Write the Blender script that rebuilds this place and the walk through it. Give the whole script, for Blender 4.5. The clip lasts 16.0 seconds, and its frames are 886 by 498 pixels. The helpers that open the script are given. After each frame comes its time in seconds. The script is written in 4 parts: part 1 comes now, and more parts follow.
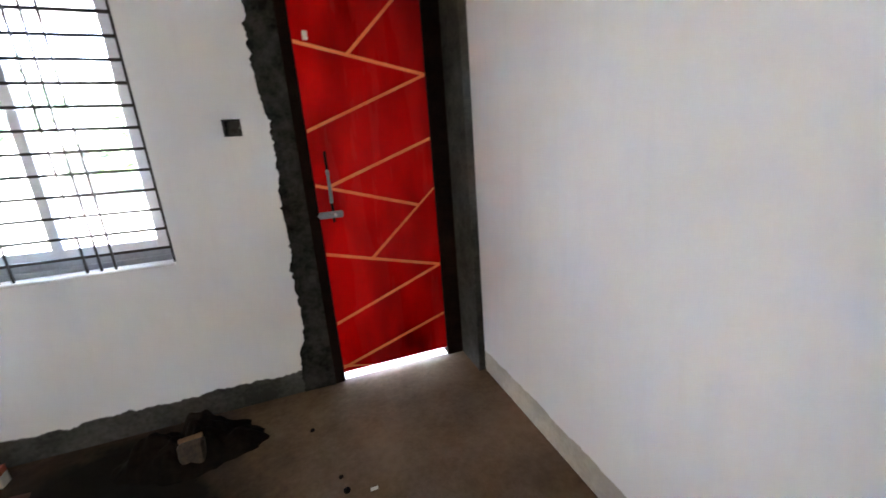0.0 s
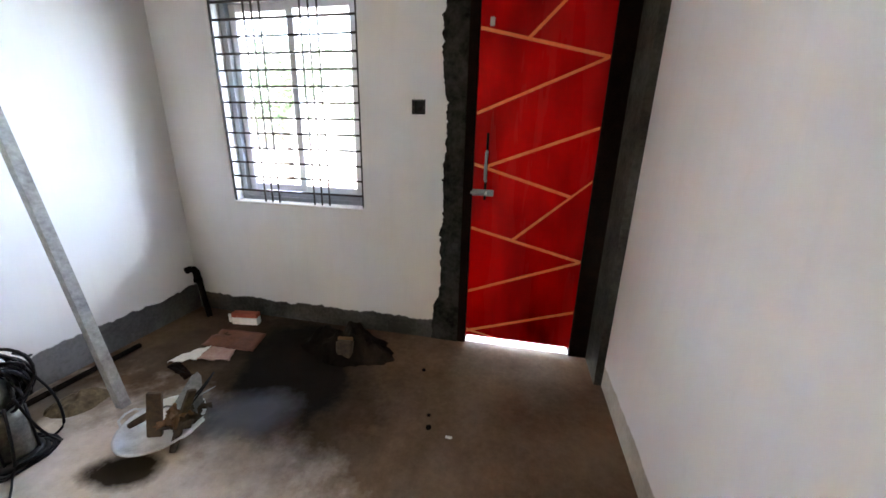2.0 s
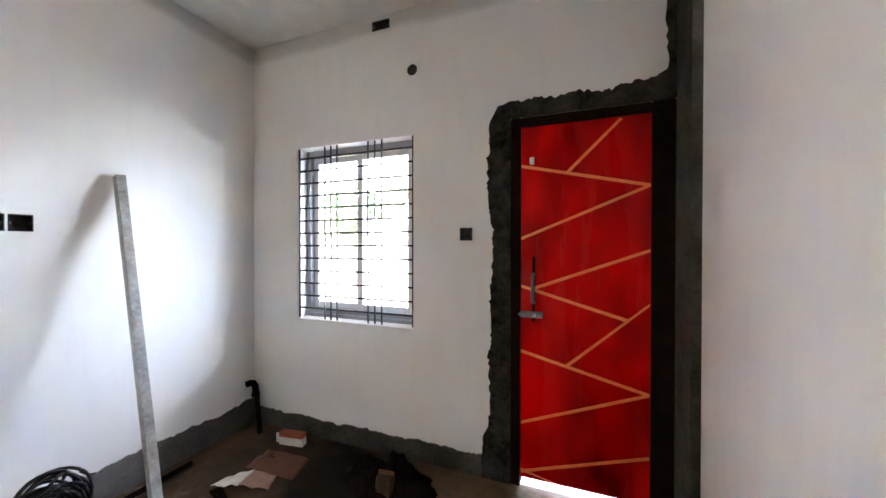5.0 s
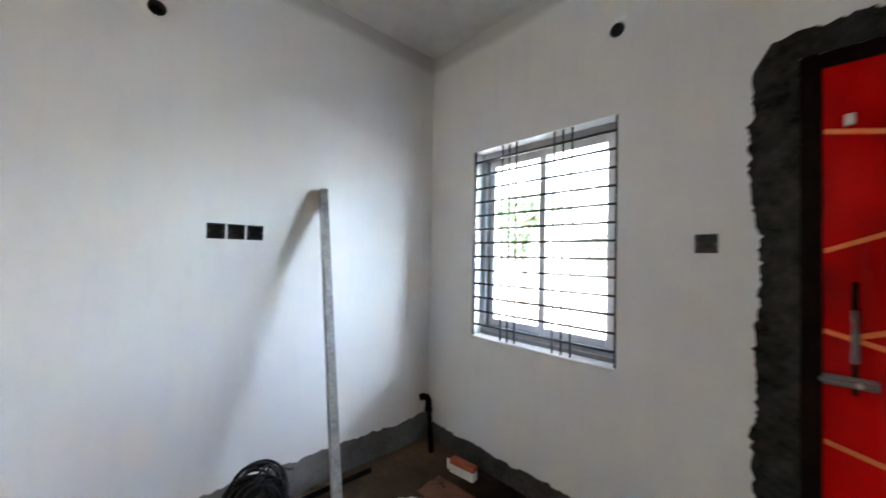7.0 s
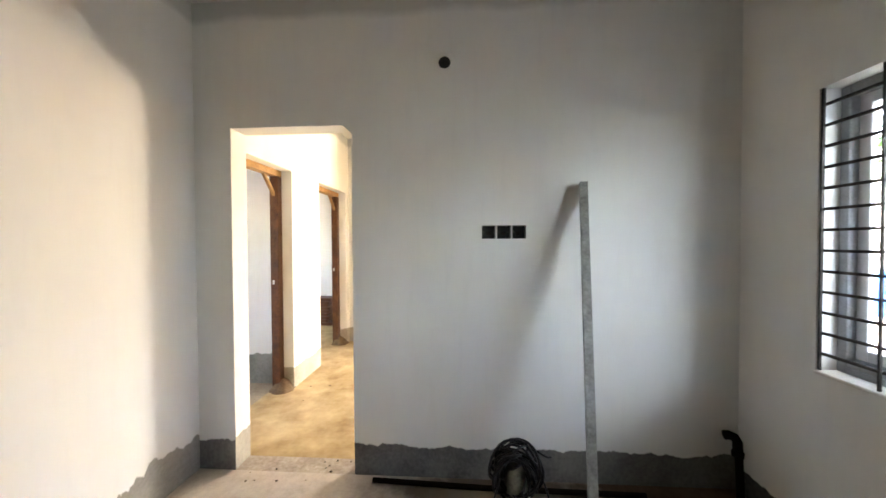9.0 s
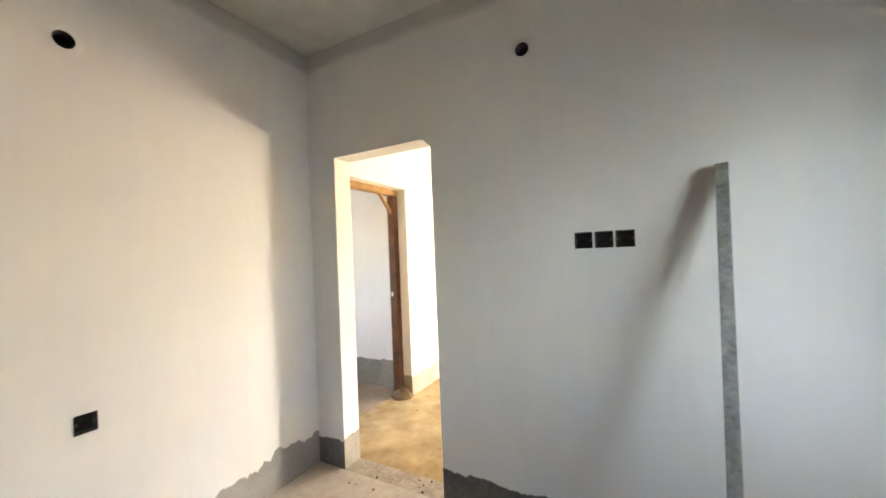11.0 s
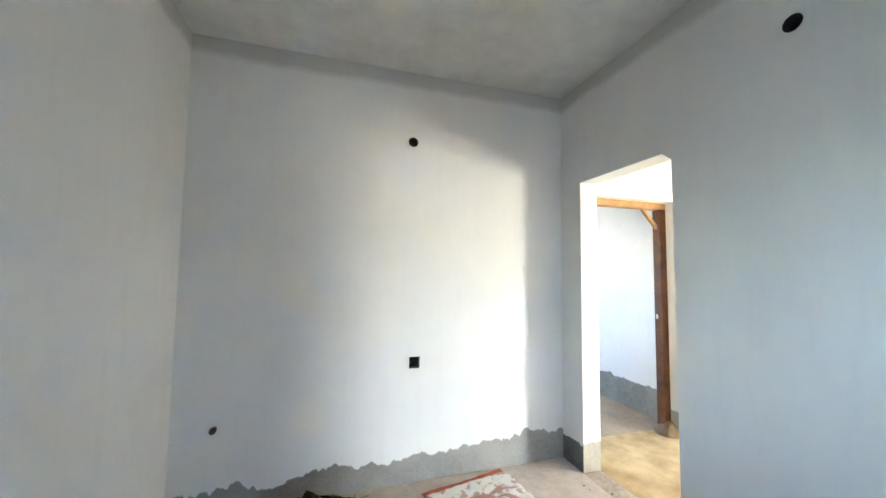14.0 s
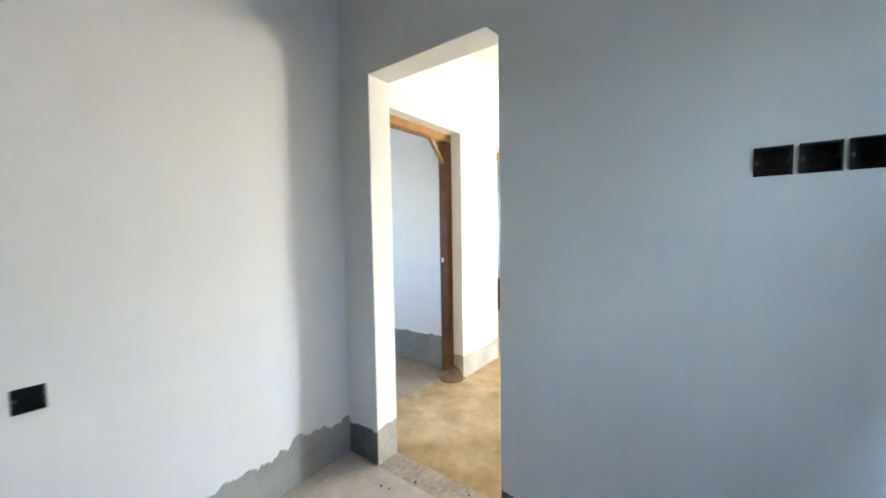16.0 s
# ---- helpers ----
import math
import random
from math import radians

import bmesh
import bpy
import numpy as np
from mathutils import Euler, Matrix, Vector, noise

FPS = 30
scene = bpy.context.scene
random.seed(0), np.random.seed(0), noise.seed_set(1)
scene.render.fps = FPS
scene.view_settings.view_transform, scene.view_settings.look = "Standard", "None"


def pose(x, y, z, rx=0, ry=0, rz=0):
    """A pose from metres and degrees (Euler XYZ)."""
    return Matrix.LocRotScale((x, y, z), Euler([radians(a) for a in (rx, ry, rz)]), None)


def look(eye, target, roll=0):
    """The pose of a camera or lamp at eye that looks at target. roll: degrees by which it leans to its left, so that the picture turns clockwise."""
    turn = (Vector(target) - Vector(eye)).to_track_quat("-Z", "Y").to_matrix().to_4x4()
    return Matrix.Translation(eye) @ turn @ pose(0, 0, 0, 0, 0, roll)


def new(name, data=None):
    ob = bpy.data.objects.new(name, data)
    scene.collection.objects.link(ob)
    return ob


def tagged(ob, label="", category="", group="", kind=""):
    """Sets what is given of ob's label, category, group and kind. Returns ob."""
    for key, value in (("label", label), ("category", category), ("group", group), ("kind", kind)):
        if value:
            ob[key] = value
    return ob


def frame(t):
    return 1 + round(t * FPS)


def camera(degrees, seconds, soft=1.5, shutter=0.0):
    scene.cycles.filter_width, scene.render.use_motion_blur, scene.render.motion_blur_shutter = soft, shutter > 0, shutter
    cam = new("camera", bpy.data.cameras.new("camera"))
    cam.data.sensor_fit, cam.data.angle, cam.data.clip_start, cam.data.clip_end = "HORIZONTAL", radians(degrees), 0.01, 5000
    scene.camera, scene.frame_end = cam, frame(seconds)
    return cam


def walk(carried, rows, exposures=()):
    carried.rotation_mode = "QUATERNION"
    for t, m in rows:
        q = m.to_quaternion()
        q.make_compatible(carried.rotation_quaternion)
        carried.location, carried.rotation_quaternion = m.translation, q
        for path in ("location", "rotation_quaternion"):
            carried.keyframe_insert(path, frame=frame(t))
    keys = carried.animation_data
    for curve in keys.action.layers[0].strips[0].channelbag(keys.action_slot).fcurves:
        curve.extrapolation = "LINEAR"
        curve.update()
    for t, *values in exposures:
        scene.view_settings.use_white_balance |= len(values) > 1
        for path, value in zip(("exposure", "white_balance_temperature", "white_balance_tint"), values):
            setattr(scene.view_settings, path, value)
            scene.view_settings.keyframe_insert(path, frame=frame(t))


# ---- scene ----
cam = camera(102.8, 16.0, soft=1.5, shutter=0.3)
PATH = [
    (0, (2.049, 1.239, 1.202), (2.666, 3.082, 0.734), -4.5),
    (0.5, (2.139, 1.397, 1.161), (2.282, 3.327, 0.655), -3.9),
    (1, (2.121, 1.387, 1.186), (1.929, 3.291, 0.606), -3.1),
    (1.5, (2.205, 1.238, 1.231), (1.908, 3.1, 0.564), 0.8),
    (2, (2.288, 1.165, 1.26), (1.909, 3.04, 0.677), 1.5),
    (2.5, (2.413, 1.155, 1.282), (1.931, 3.039, 0.814), 2.4),
    (3, (2.437, 1.108, 1.243), (1.758, 2.914, 0.716), 1.8),
    (3.5, (2.398, 1.026, 1.292), (1.714, 2.885, 1.017), -0.7),
    (6, (2.297, 1.279, 1.38), (1.506, 3.115, 1.412), 0.4),
    (6.5, (2.16, 1.309, 1.387), (1.081, 2.992, 1.449), 1.4),
    (7, (2.048, 1.446, 1.37), (0.577, 2.801, 1.407), 1.1),
    (7.5, (1.934, 1.569, 1.345), (0.114, 2.39, 1.221), -0.1),
    (8, (1.985, 1.641, 1.363), (0.024, 2.029, 1.291), -2.7),
    (8.5, (2.099, 1.652, 1.395), (0.101, 1.728, 1.344), -1.0),
    (11, (1.802, 1.989, 1.437), (0.03, 1.063, 1.46), -2.3),
    (11.5, (1.72, 2.106, 1.437), (0.197, 0.811, 1.389), -0.6),
    (12, (1.726, 2.204, 1.435), (0.431, 0.68, 1.395), -1.6),
    (12.5, (1.845, 2.326, 1.426), (0.71, 0.68, 1.433), -0.5),
    (13, (1.914, 2.417, 1.424), (0.956, 0.662, 1.413), -0.1),
    (13.5, (1.837, 2.443, 1.439), (1.091, 0.589, 1.526), -1.3),
    (14, (1.756, 2.452, 1.435), (1.171, 0.543, 1.562), 0.7),
    (14.5, (1.672, 2.349, 1.429), (1.068, 0.443, 1.379), 1.0),
    (15, (1.619, 2.103, 1.408), (0.751, 0.305, 1.293), 2.3),
    (15.5, (1.51, 1.913, 1.335), (0.197, 0.408, 1.238), 1.15),
    (16, (1.294, 1.661, 1.303), (-0.31, 0.473, 1.192), -0.9),
]
walk(cam, [(t, look(eye, target, roll)) for t, eye, target, roll in PATH],
     exposures=[(0.0, 7.62, 6250, 15), (0.5, 6.79, 6150, 14), (1.0, 7.09, 6250, 15), (1.5, 7.32, 6500, 16), (3.5, 7.47, 6550, 18),
                (6.0, 7.37, 6750, 18), (6.5, 7.37, 6700, 18), (7.0, 7.04, 6350, 13), (7.5, 6.47, 6350, 12), (8.5, 6.47, 7100, 13),
                (11.0, 6.44, 7400, 12), (12.5, 6.64, 7000, 9), (13.2, 6.81, 6250, 5), (14.5, 6.76, 5850, 4), (16.0, 6.19, 5750, 6)])

# ---- world, sun, large lights ----
SUN_EL, SUN_ROT = radians(42), radians(244)
world = bpy.data.worlds.new("world")
scene.world = world
world.use_nodes = True
sky = world.node_tree.nodes.new("ShaderNodeTexSky")
sky.sky_type, sky.sun_disc = "NISHITA", False
sky.sun_elevation, sky.sun_rotation = SUN_EL, SUN_ROT
world.node_tree.links.new(sky.outputs["Color"], world.node_tree.nodes["Background"].inputs["Color"])
world.node_tree.nodes["Background"].inputs["Strength"].default_value = 0.15

sun = new("sun", bpy.data.lights.new("sun", "SUN"))
sun.data.energy, sun.data.angle, sun.data.color = 2.0, radians(0.5), (1.0, 0.95, 0.88)
sun.matrix_world = look((math.sin(SUN_ROT) * math.cos(SUN_EL) * 30, math.cos(SUN_ROT) * math.cos(SUN_EL) * 30,
                         math.sin(SUN_EL) * 30), (0, 0, 0))


def daylight_lamp(name, eye, target, w, h, watts, color):
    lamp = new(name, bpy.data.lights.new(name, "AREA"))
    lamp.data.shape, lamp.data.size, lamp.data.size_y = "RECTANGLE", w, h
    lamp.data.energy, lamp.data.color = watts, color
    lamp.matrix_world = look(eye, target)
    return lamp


# daylight in the wide doorway of the hall
daylight_lamp("hall_daylight", (-4.4, 3.25, 0.8), (-3.6, 0.0, 0.8), 1.35, 1.5, 4.8, (1.0, 0.82, 0.58))
# added lamp outside the window, standing in for slanting skylight under the porch roof
slant = daylight_lamp("skylight_stand_in", (1.6, 4.2, 1.72), (0.0, 2.5, 0.4), 0.8, 0.25, 0.11, (0.76, 0.88, 1.0))
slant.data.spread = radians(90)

# ---- materials ----


def mat(name, rough=0.6, metal=0.0, spec=0.5):
    m = bpy.data.materials.new(name)
    m.use_nodes = True
    b = m.node_tree.nodes["Principled BSDF"]
    b.inputs["Roughness"].default_value, b.inputs["Metallic"].default_value = rough, metal
    b.inputs["Specular IOR Level"].default_value = spec
    return m, m.node_tree, b


def node(nt, kind, **values):
    n = nt.nodes.new(kind)
    for k, v in values.items():
        n.inputs[k.replace("_", " ")].default_value = v
    return n


def position(nt, scale=(1, 1, 1)):
    g = nt.nodes.new("ShaderNodeTexCoord")
    m = nt.nodes.new("ShaderNodeMapping")
    m.inputs["Scale"].default_value = scale
    nt.links.new(g.outputs["Object"], m.inputs["Vector"])
    return m.outputs["Vector"]


def noise_out(nt, vec, scale, detail=4.0, rough=0.6):
    n = node(nt, "ShaderNodeTexNoise", Scale=scale, Detail=detail, Roughness=rough)
    nt.links.new(vec, n.inputs["Vector"])
    return n.outputs["Fac"]


def calc(nt, op, a, b=0.0, c=0.0, clamp=False):
    n = nt.nodes.new("ShaderNodeMath")
    n.operation, n.use_clamp = op, clamp
    for i, v in enumerate((a, b, c)):
        if isinstance(v, (int, float)):
            n.inputs[i].default_value = v
        else:
            nt.links.new(v, n.inputs[i])
    return n.outputs[0]


def ramp(nt, fac, lo, hi):
    n = node(nt, "ShaderNodeMapRange", From_Min=lo, From_Max=hi)
    nt.links.new(fac, n.inputs["Value"])
    return n.outputs["Result"]


def mix(nt, fac, a, b):
    n = nt.nodes.new("ShaderNodeMix")
    n.data_type = "RGBA"
    for s, v in ((0, fac), (6, a), (7, b)):
        if isinstance(v, (int, float)):
            n.inputs[s].default_value = v
        elif isinstance(v, tuple):
            n.inputs[s].default_value = (*v, 1)
        else:
            nt.links.new(v, n.inputs[s])
    return n.outputs[2]


def bump(nt, bsdf, height, strength, distance=0.01):
    n = node(nt, "ShaderNodeBump", Strength=strength, Distance=distance)
    nt.links.new(height, n.inputs["Height"])
    nt.links.new(n.outputs["Normal"], bsdf.inputs["Normal"])


def speckled(name, a, b, scale, rough=0.6, metal=0.0, relief=0.2, fine=60, spec=0.4):
    """Two tones blended by a coarse and a fine grain, with fine relief."""
    m, nt, bs = mat(name, rough, metal, spec)
    p = position(nt)
    c = calc(nt, "MULTIPLY_ADD", noise_out(nt, p, fine), 0.4, calc(nt, "MULTIPLY", noise_out(nt, p, scale), 0.6))
    nt.links.new(mix(nt, ramp(nt, c, 0.36, 0.64), a, b), bs.inputs["Base Color"])
    bump(nt, bs, noise_out(nt, p, fine), relief, 0.004)
    return m


def split_z(nt, vec):
    s = nt.nodes.new("ShaderNodeSeparateXYZ")
    nt.links.new(vec, s.inputs[0])
    return s.outputs


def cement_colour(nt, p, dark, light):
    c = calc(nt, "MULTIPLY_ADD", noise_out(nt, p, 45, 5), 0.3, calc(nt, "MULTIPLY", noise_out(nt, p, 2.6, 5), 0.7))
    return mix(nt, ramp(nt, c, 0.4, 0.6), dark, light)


def painted_wall(name, band, swing, slope=(0.0, 0.0), white=(0.78, 0.775, 0.76), dark=(0.13, 0.127, 0.12), light=(0.25, 0.245, 0.235)):
    """White primer over cement plaster; it stops in a ragged line at height band (+- swing) above the floor."""
    m, nt, bs = mat(name, 0.85, 0, 0.12)
    p = position(nt)
    x, y, z = split_z(nt, p)
    ragged = calc(nt, "MULTIPLY_ADD", noise_out(nt, position(nt, (1, 1, 0.25)), 5.0, 3, 0.6), swing * 3.0,
                  calc(nt, "MULTIPLY", noise_out(nt, position(nt, (1, 1, 0.3)), 20, 5, 0.85), swing * 0.9))
    line = calc(nt, "ADD", ragged, band - swing * 1.95)
    line = calc(nt, "MULTIPLY_ADD", x, slope[0], line)
    line = calc(nt, "MULTIPLY_ADD", y, slope[1], line)
    bare = ramp(nt, calc(nt, "SUBTRACT", line, z), -0.004, 0.004)
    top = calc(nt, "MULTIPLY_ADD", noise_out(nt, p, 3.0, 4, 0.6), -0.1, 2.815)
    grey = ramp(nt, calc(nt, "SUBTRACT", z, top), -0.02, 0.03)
    n1 = noise_out(nt, p, 1.3, 4)
    paint = mix(nt, ramp(nt, n1, 0.3, 0.7), tuple(v * 0.93 for v in white), white)
    streak = noise_out(nt, position(nt, (1, 1, 0.12)), 16, 3)
    paint = mix(nt, calc(nt, "MULTIPLY", ramp(nt, streak, 0.52, 0.8), 0.22), paint, tuple(v * 0.8 for v in white))
    spot = ramp(nt, noise_out(nt, p, 11, 6, 0.75), 0.69, 0.76)
    paint = mix(nt, calc(nt, "MULTIPLY", spot, 0.3), paint, (0.45, 0.43, 0.4))
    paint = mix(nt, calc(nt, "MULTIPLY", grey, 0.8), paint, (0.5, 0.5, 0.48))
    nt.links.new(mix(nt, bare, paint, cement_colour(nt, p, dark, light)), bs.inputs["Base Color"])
    relief = calc(nt, "MULTIPLY_ADD", noise_out(nt, p, 7, 4), 0.6, calc(nt, "MULTIPLY", noise_out(nt, p, 120, 3), 0.15))
    bump(nt, bs, calc(nt, "SUBTRACT", relief, calc(nt, "MULTIPLY", bare, 0.25)), 0.35, 0.006)
    return m


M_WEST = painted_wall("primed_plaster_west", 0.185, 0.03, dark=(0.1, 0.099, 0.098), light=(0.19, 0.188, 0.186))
# Darker cement base here: the shade under the window is in its colour.
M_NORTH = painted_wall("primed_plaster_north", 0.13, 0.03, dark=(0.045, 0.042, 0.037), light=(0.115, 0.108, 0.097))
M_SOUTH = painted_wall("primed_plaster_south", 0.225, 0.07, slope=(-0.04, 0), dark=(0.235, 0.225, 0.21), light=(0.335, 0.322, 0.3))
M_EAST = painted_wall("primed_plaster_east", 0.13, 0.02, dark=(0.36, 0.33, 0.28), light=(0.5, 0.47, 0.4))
M_HALL = painted_wall("primed_plaster_hall", 0.2, 0.03, white=(0.8, 0.79, 0.75), dark=(0.3, 0.27, 0.22), light=(0.42, 0.38, 0.31))
M_CEIL = speckled("grey_ceiling_plaster", (0.56, 0.56, 0.545), (0.72, 0.72, 0.705), 1.3, 0.85, 0, 0.12, 7)
M_CEMENT = speckled("bare_cement", (0.04, 0.037, 0.031), (0.095, 0.089, 0.076), 7, 0.95, 0, 0.7, 55, 0.05)
M_PATCH = speckled("patched_cement", (0.01, 0.009, 0.008), (0.055, 0.051, 0.045), 9, 0.95, 0, 0.9, 38, 0.05)


def floor_material():
    m, nt, bs = mat("screed_floor", 0.85, 0, 0.08)
    p = position(nt)
    x, y, z = split_z(nt, p)
    tone = calc(nt, "MULTIPLY_ADD", noise_out(nt, p, 30, 6, 0.7), 0.3, calc(nt, "MULTIPLY", noise_out(nt, p, 2.6, 5), 0.7))
    base = mix(nt, ramp(nt, tone, 0.36, 0.64), (0.088, 0.053, 0.031), (0.2, 0.132, 0.084))
    # pale cement dust, swept into the middle of the room
    edge = calc(nt, "MULTIPLY_ADD", noise_out(nt, p, 4.5, 5), 0.9, -0.45)
    reach = calc(nt, "MULTIPLY_ADD", calc(nt, "MAXIMUM", calc(nt, "SUBTRACT", x, 1.35), 0.0), -0.75, 2.32)
    dust = ramp(nt, calc(nt, "ADD", calc(nt, "SUBTRACT", reach, y), edge), -0.12, 0.2)
    fleck = ramp(nt, noise_out(nt, p, 9, 6, 0.75), 0.33, 0.62)
    base = mix(nt, calc(nt, "MULTIPLY", dust, calc(nt, "MULTIPLY_ADD", fleck, 0.26, 0.6)), base, (0.66, 0.58, 0.5))
    # stains: spilled oil under the window, wet cement, mud by the pan and along the west wall
    def blotch(cx, cy, sx, sy, lean, lo, hi, wild):
        ux = calc(nt, "MULTIPLY", calc(nt, "SUBTRACT", calc(nt, "MULTIPLY_ADD", y, lean, x), cx + lean * cy), 1 / sx)
        uy = calc(nt, "MULTIPLY", calc(nt, "SUBTRACT", y, cy), 1 / sy)
        d = calc(nt, "SQRT", calc(nt, "ADD", calc(nt, "MULTIPLY", ux, ux), calc(nt, "MULTIPLY", uy, uy)))
        return ramp(nt, calc(nt, "MULTIPLY_ADD", noise_out(nt, p, 7, 5, 0.65), wild, d), lo, hi)

    base = mix(nt, calc(nt, "MULTIPLY", blotch(1.12, 2.72, 0.42, 0.55, 0.4, 1.85, 1.0, 0.6), 0.97), base, (0.006, 0.004, 0.003))
    base = mix(nt, calc(nt, "MULTIPLY", blotch(1.14, 2.34, 0.24, 0.2, -0.3, 1.45, 0.75, 0.8), 0.9), base, (0.1, 0.112, 0.135))
    base = mix(nt, blotch(0.88, 1.96, 0.19, 0.11, -0.3, 1.3, 0.95, 0.8), base, (0.03, 0.02, 0.013))
    base = mix(nt, calc(nt, "MULTIPLY", blotch(0.12, 1.85, 0.2, 0.75, 0.0, 1.5, 1.0, 0.7), 0.85), base, (0.045, 0.03, 0.018))
    # The corner's shade under the window is darkened into the floor here.
    base = mix(nt, calc(nt, "MULTIPLY", blotch(0.4, 2.75, 0.42, 0.5, 0.0, 1.6, 0.7, 0.8), 0.75), base, (0.04, 0.026, 0.016))
    nt.links.new(base, bs.inputs["Base Color"])
    relief = calc(nt, "MULTIPLY_ADD", noise_out(nt, p, 5, 4), 0.7, calc(nt, "MULTIPLY", noise_out(nt, p, 90, 4), 0.25))
    bump(nt, bs, relief, 0.4, 0.006)
    return m


M_SILL = speckled("rough_pale_threshold", (0.3, 0.24, 0.18), (0.5, 0.43, 0.36), 5, 0.85, 0, 0.5, 40)
M_COLLAR = speckled("brown_mortar", (0.1, 0.062, 0.03), (0.2, 0.135, 0.07), 12, 0.9, 0, 0.6, 60)
M_PRIMER = speckled("white_primer", (0.7, 0.7, 0.68), (0.78, 0.775, 0.76), 6, 0.8)
M_BEDROOM = painted_wall("primed_plaster_bedroom", 0.3, 0.05, dark=(0.2, 0.2, 0.18), light=(0.31, 0.31, 0.28))
M_FLOOR = floor_material()
M_HALLFLOOR = speckled("sandy_hall_floor", (0.25, 0.155, 0.055), (0.55, 0.42, 0.23), 1.9, 0.75, 0, 0.3, 6)
M_GREYFLOOR = speckled("grey_room_floor", (0.23, 0.175, 0.115), (0.35, 0.275, 0.19), 2.4, 0.75, 0, 0.4, 30)
M_OUT = speckled("outer_plaster", (0.62, 0.6, 0.55), (0.74, 0.72, 0.67), 1.0, 0.85)
M_GROUND = speckled("pale_dry_ground", (0.14, 0.115, 0.085), (0.24, 0.205, 0.16), 0.8, 0.9)
M_SLAB = speckled("pale_concrete_slab", (0.17, 0.15, 0.125), (0.27, 0.245, 0.21), 2, 0.85)
M_PORCH = speckled("pale_porch_floor", (0.6, 0.55, 0.46), (0.72, 0.67, 0.58), 2, 0.85)
M_FACADE = speckled("neighbour_paint", (0.42, 0.41, 0.39), (0.52, 0.51, 0.49), 0.7, 0.8)
M_FRAME = speckled("dark_stained_frame", (0.006, 0.003, 0.002), (0.018, 0.008, 0.005), 12, 0.8, 0, 0.2, 90, 0.05)
M_BROWN = speckled("brown_wood_frame", (0.05, 0.016, 0.005), (0.14, 0.05, 0.014), 10, 0.55, 0, 0.3, 70)
M_BATTEN = speckled("raw_batten_wood", (0.26, 0.14, 0.05), (0.4, 0.23, 0.09), 12, 0.7, 0, 0.3, 70)
M_IRON = speckled("dark_painted_iron", (0.012, 0.012, 0.013), (0.05, 0.04, 0.035), 30, 0.5, 0.6, 0.2, 90)
# One aluminium in two tones: light and shade are put into the colours.
M_ALU = speckled("grey_aluminium", (0.6, 0.6, 0.63), (0.72, 0.72, 0.75), 12, 0.45, 0.2, 0.1, 90)
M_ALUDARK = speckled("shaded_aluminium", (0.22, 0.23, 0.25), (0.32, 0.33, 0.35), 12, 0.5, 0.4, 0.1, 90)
M_BAR = speckled("worn_screed_bar", (0.2, 0.2, 0.19), (0.42, 0.42, 0.4), 9, 0.6, 0.3, 0.3, 60)
M_CHROME = speckled("brushed_steel", (0.6, 0.6, 0.6), (0.75, 0.75, 0.74), 40, 0.28, 1.0, 0.05, 200)
M_BLACK = speckled("black_plastic", (0.008, 0.008, 0.009), (0.025, 0.025, 0.026), 20, 0.45, 0, 0.1, 90)
M_RUBBER = speckled("black_rubber_cable", (0.004, 0.004, 0.005), (0.012, 0.012, 0.014), 40, 0.45, 0, 0.1, 120, 0.3)
M_METAL = speckled("dull_cast_metal", (0.075, 0.075, 0.066), (0.22, 0.22, 0.19), 10, 0.45, 0.5, 0.3, 70)
M_PAN = speckled("cement_coated_pan", (0.45, 0.46, 0.46), (0.66, 0.67, 0.67), 9, 0.6, 0.1, 0.5, 50)
M_TOOL = speckled("old_tool_wood", (0.026, 0.016, 0.009), (0.085, 0.052, 0.028), 14, 0.7, 0, 0.4, 60)
M_STEEL = speckled("grey_tool_steel", (0.1, 0.1, 0.1), (0.26, 0.26, 0.26), 16, 0.6, 0.2, 0.2, 80)
M_SACK = speckled("black_sack_plastic", (0.004, 0.003, 0.002), (0.014, 0.009, 0.006), 9, 0.9, 0, 0.4, 50, 0.05)
M_COIR = speckled("dark_brown_fibre", (0.012, 0.006, 0.003), (0.05, 0.027, 0.014), 30, 0.85, 0, 0.9, 120, 0.15)
M_RUBBLE = speckled("brown_rubble", (0.06, 0.04, 0.02), (0.19, 0.14, 0.075), 20, 0.9, 0, 0.8, 70)
M_PAPER = speckled("white_carton", (0.62, 0.6, 0.57), (0.78, 0.76, 0.73), 8, 0.7)
M_ORANGE = speckled("orange_carton_print", (0.33, 0.05, 0.022), (0.46, 0.12, 0.055), 10, 0.6)
M_PINK = speckled("faded_pink_print", (0.3, 0.16, 0.12), (0.42, 0.28, 0.22), 9, 0.7)
M_REDBROWN = speckled("red_brown_carton", (0.1, 0.035, 0.02), (0.17, 0.065, 0.035), 8, 0.75)
M_CARD = speckled("brown_cardboard", (0.12, 0.06, 0.025), (0.2, 0.11, 0.05), 10, 0.8)
M_GOLD = speckled("copper_inlay_strip", (0.93, 0.17, 0.035), (0.95, 0.33, 0.1), 12, 0.4, 0.0, 0.05, 80)
M_LEAF = speckled("leaf_green", (0.03, 0.07, 0.015), (0.09, 0.14, 0.04), 4, 0.7)
M_BARK = speckled("tree_bark", (0.1, 0.075, 0.05), (0.2, 0.16, 0.11), 12, 0.9)
M_DARKGLASS = speckled("dark_window_glass", (0.03, 0.035, 0.04), (0.06, 0.065, 0.07), 2, 0.15)
M_BLUE = speckled("blue_painted_drum", (0.03, 0.12, 0.4), (0.05, 0.18, 0.5), 6, 0.4)


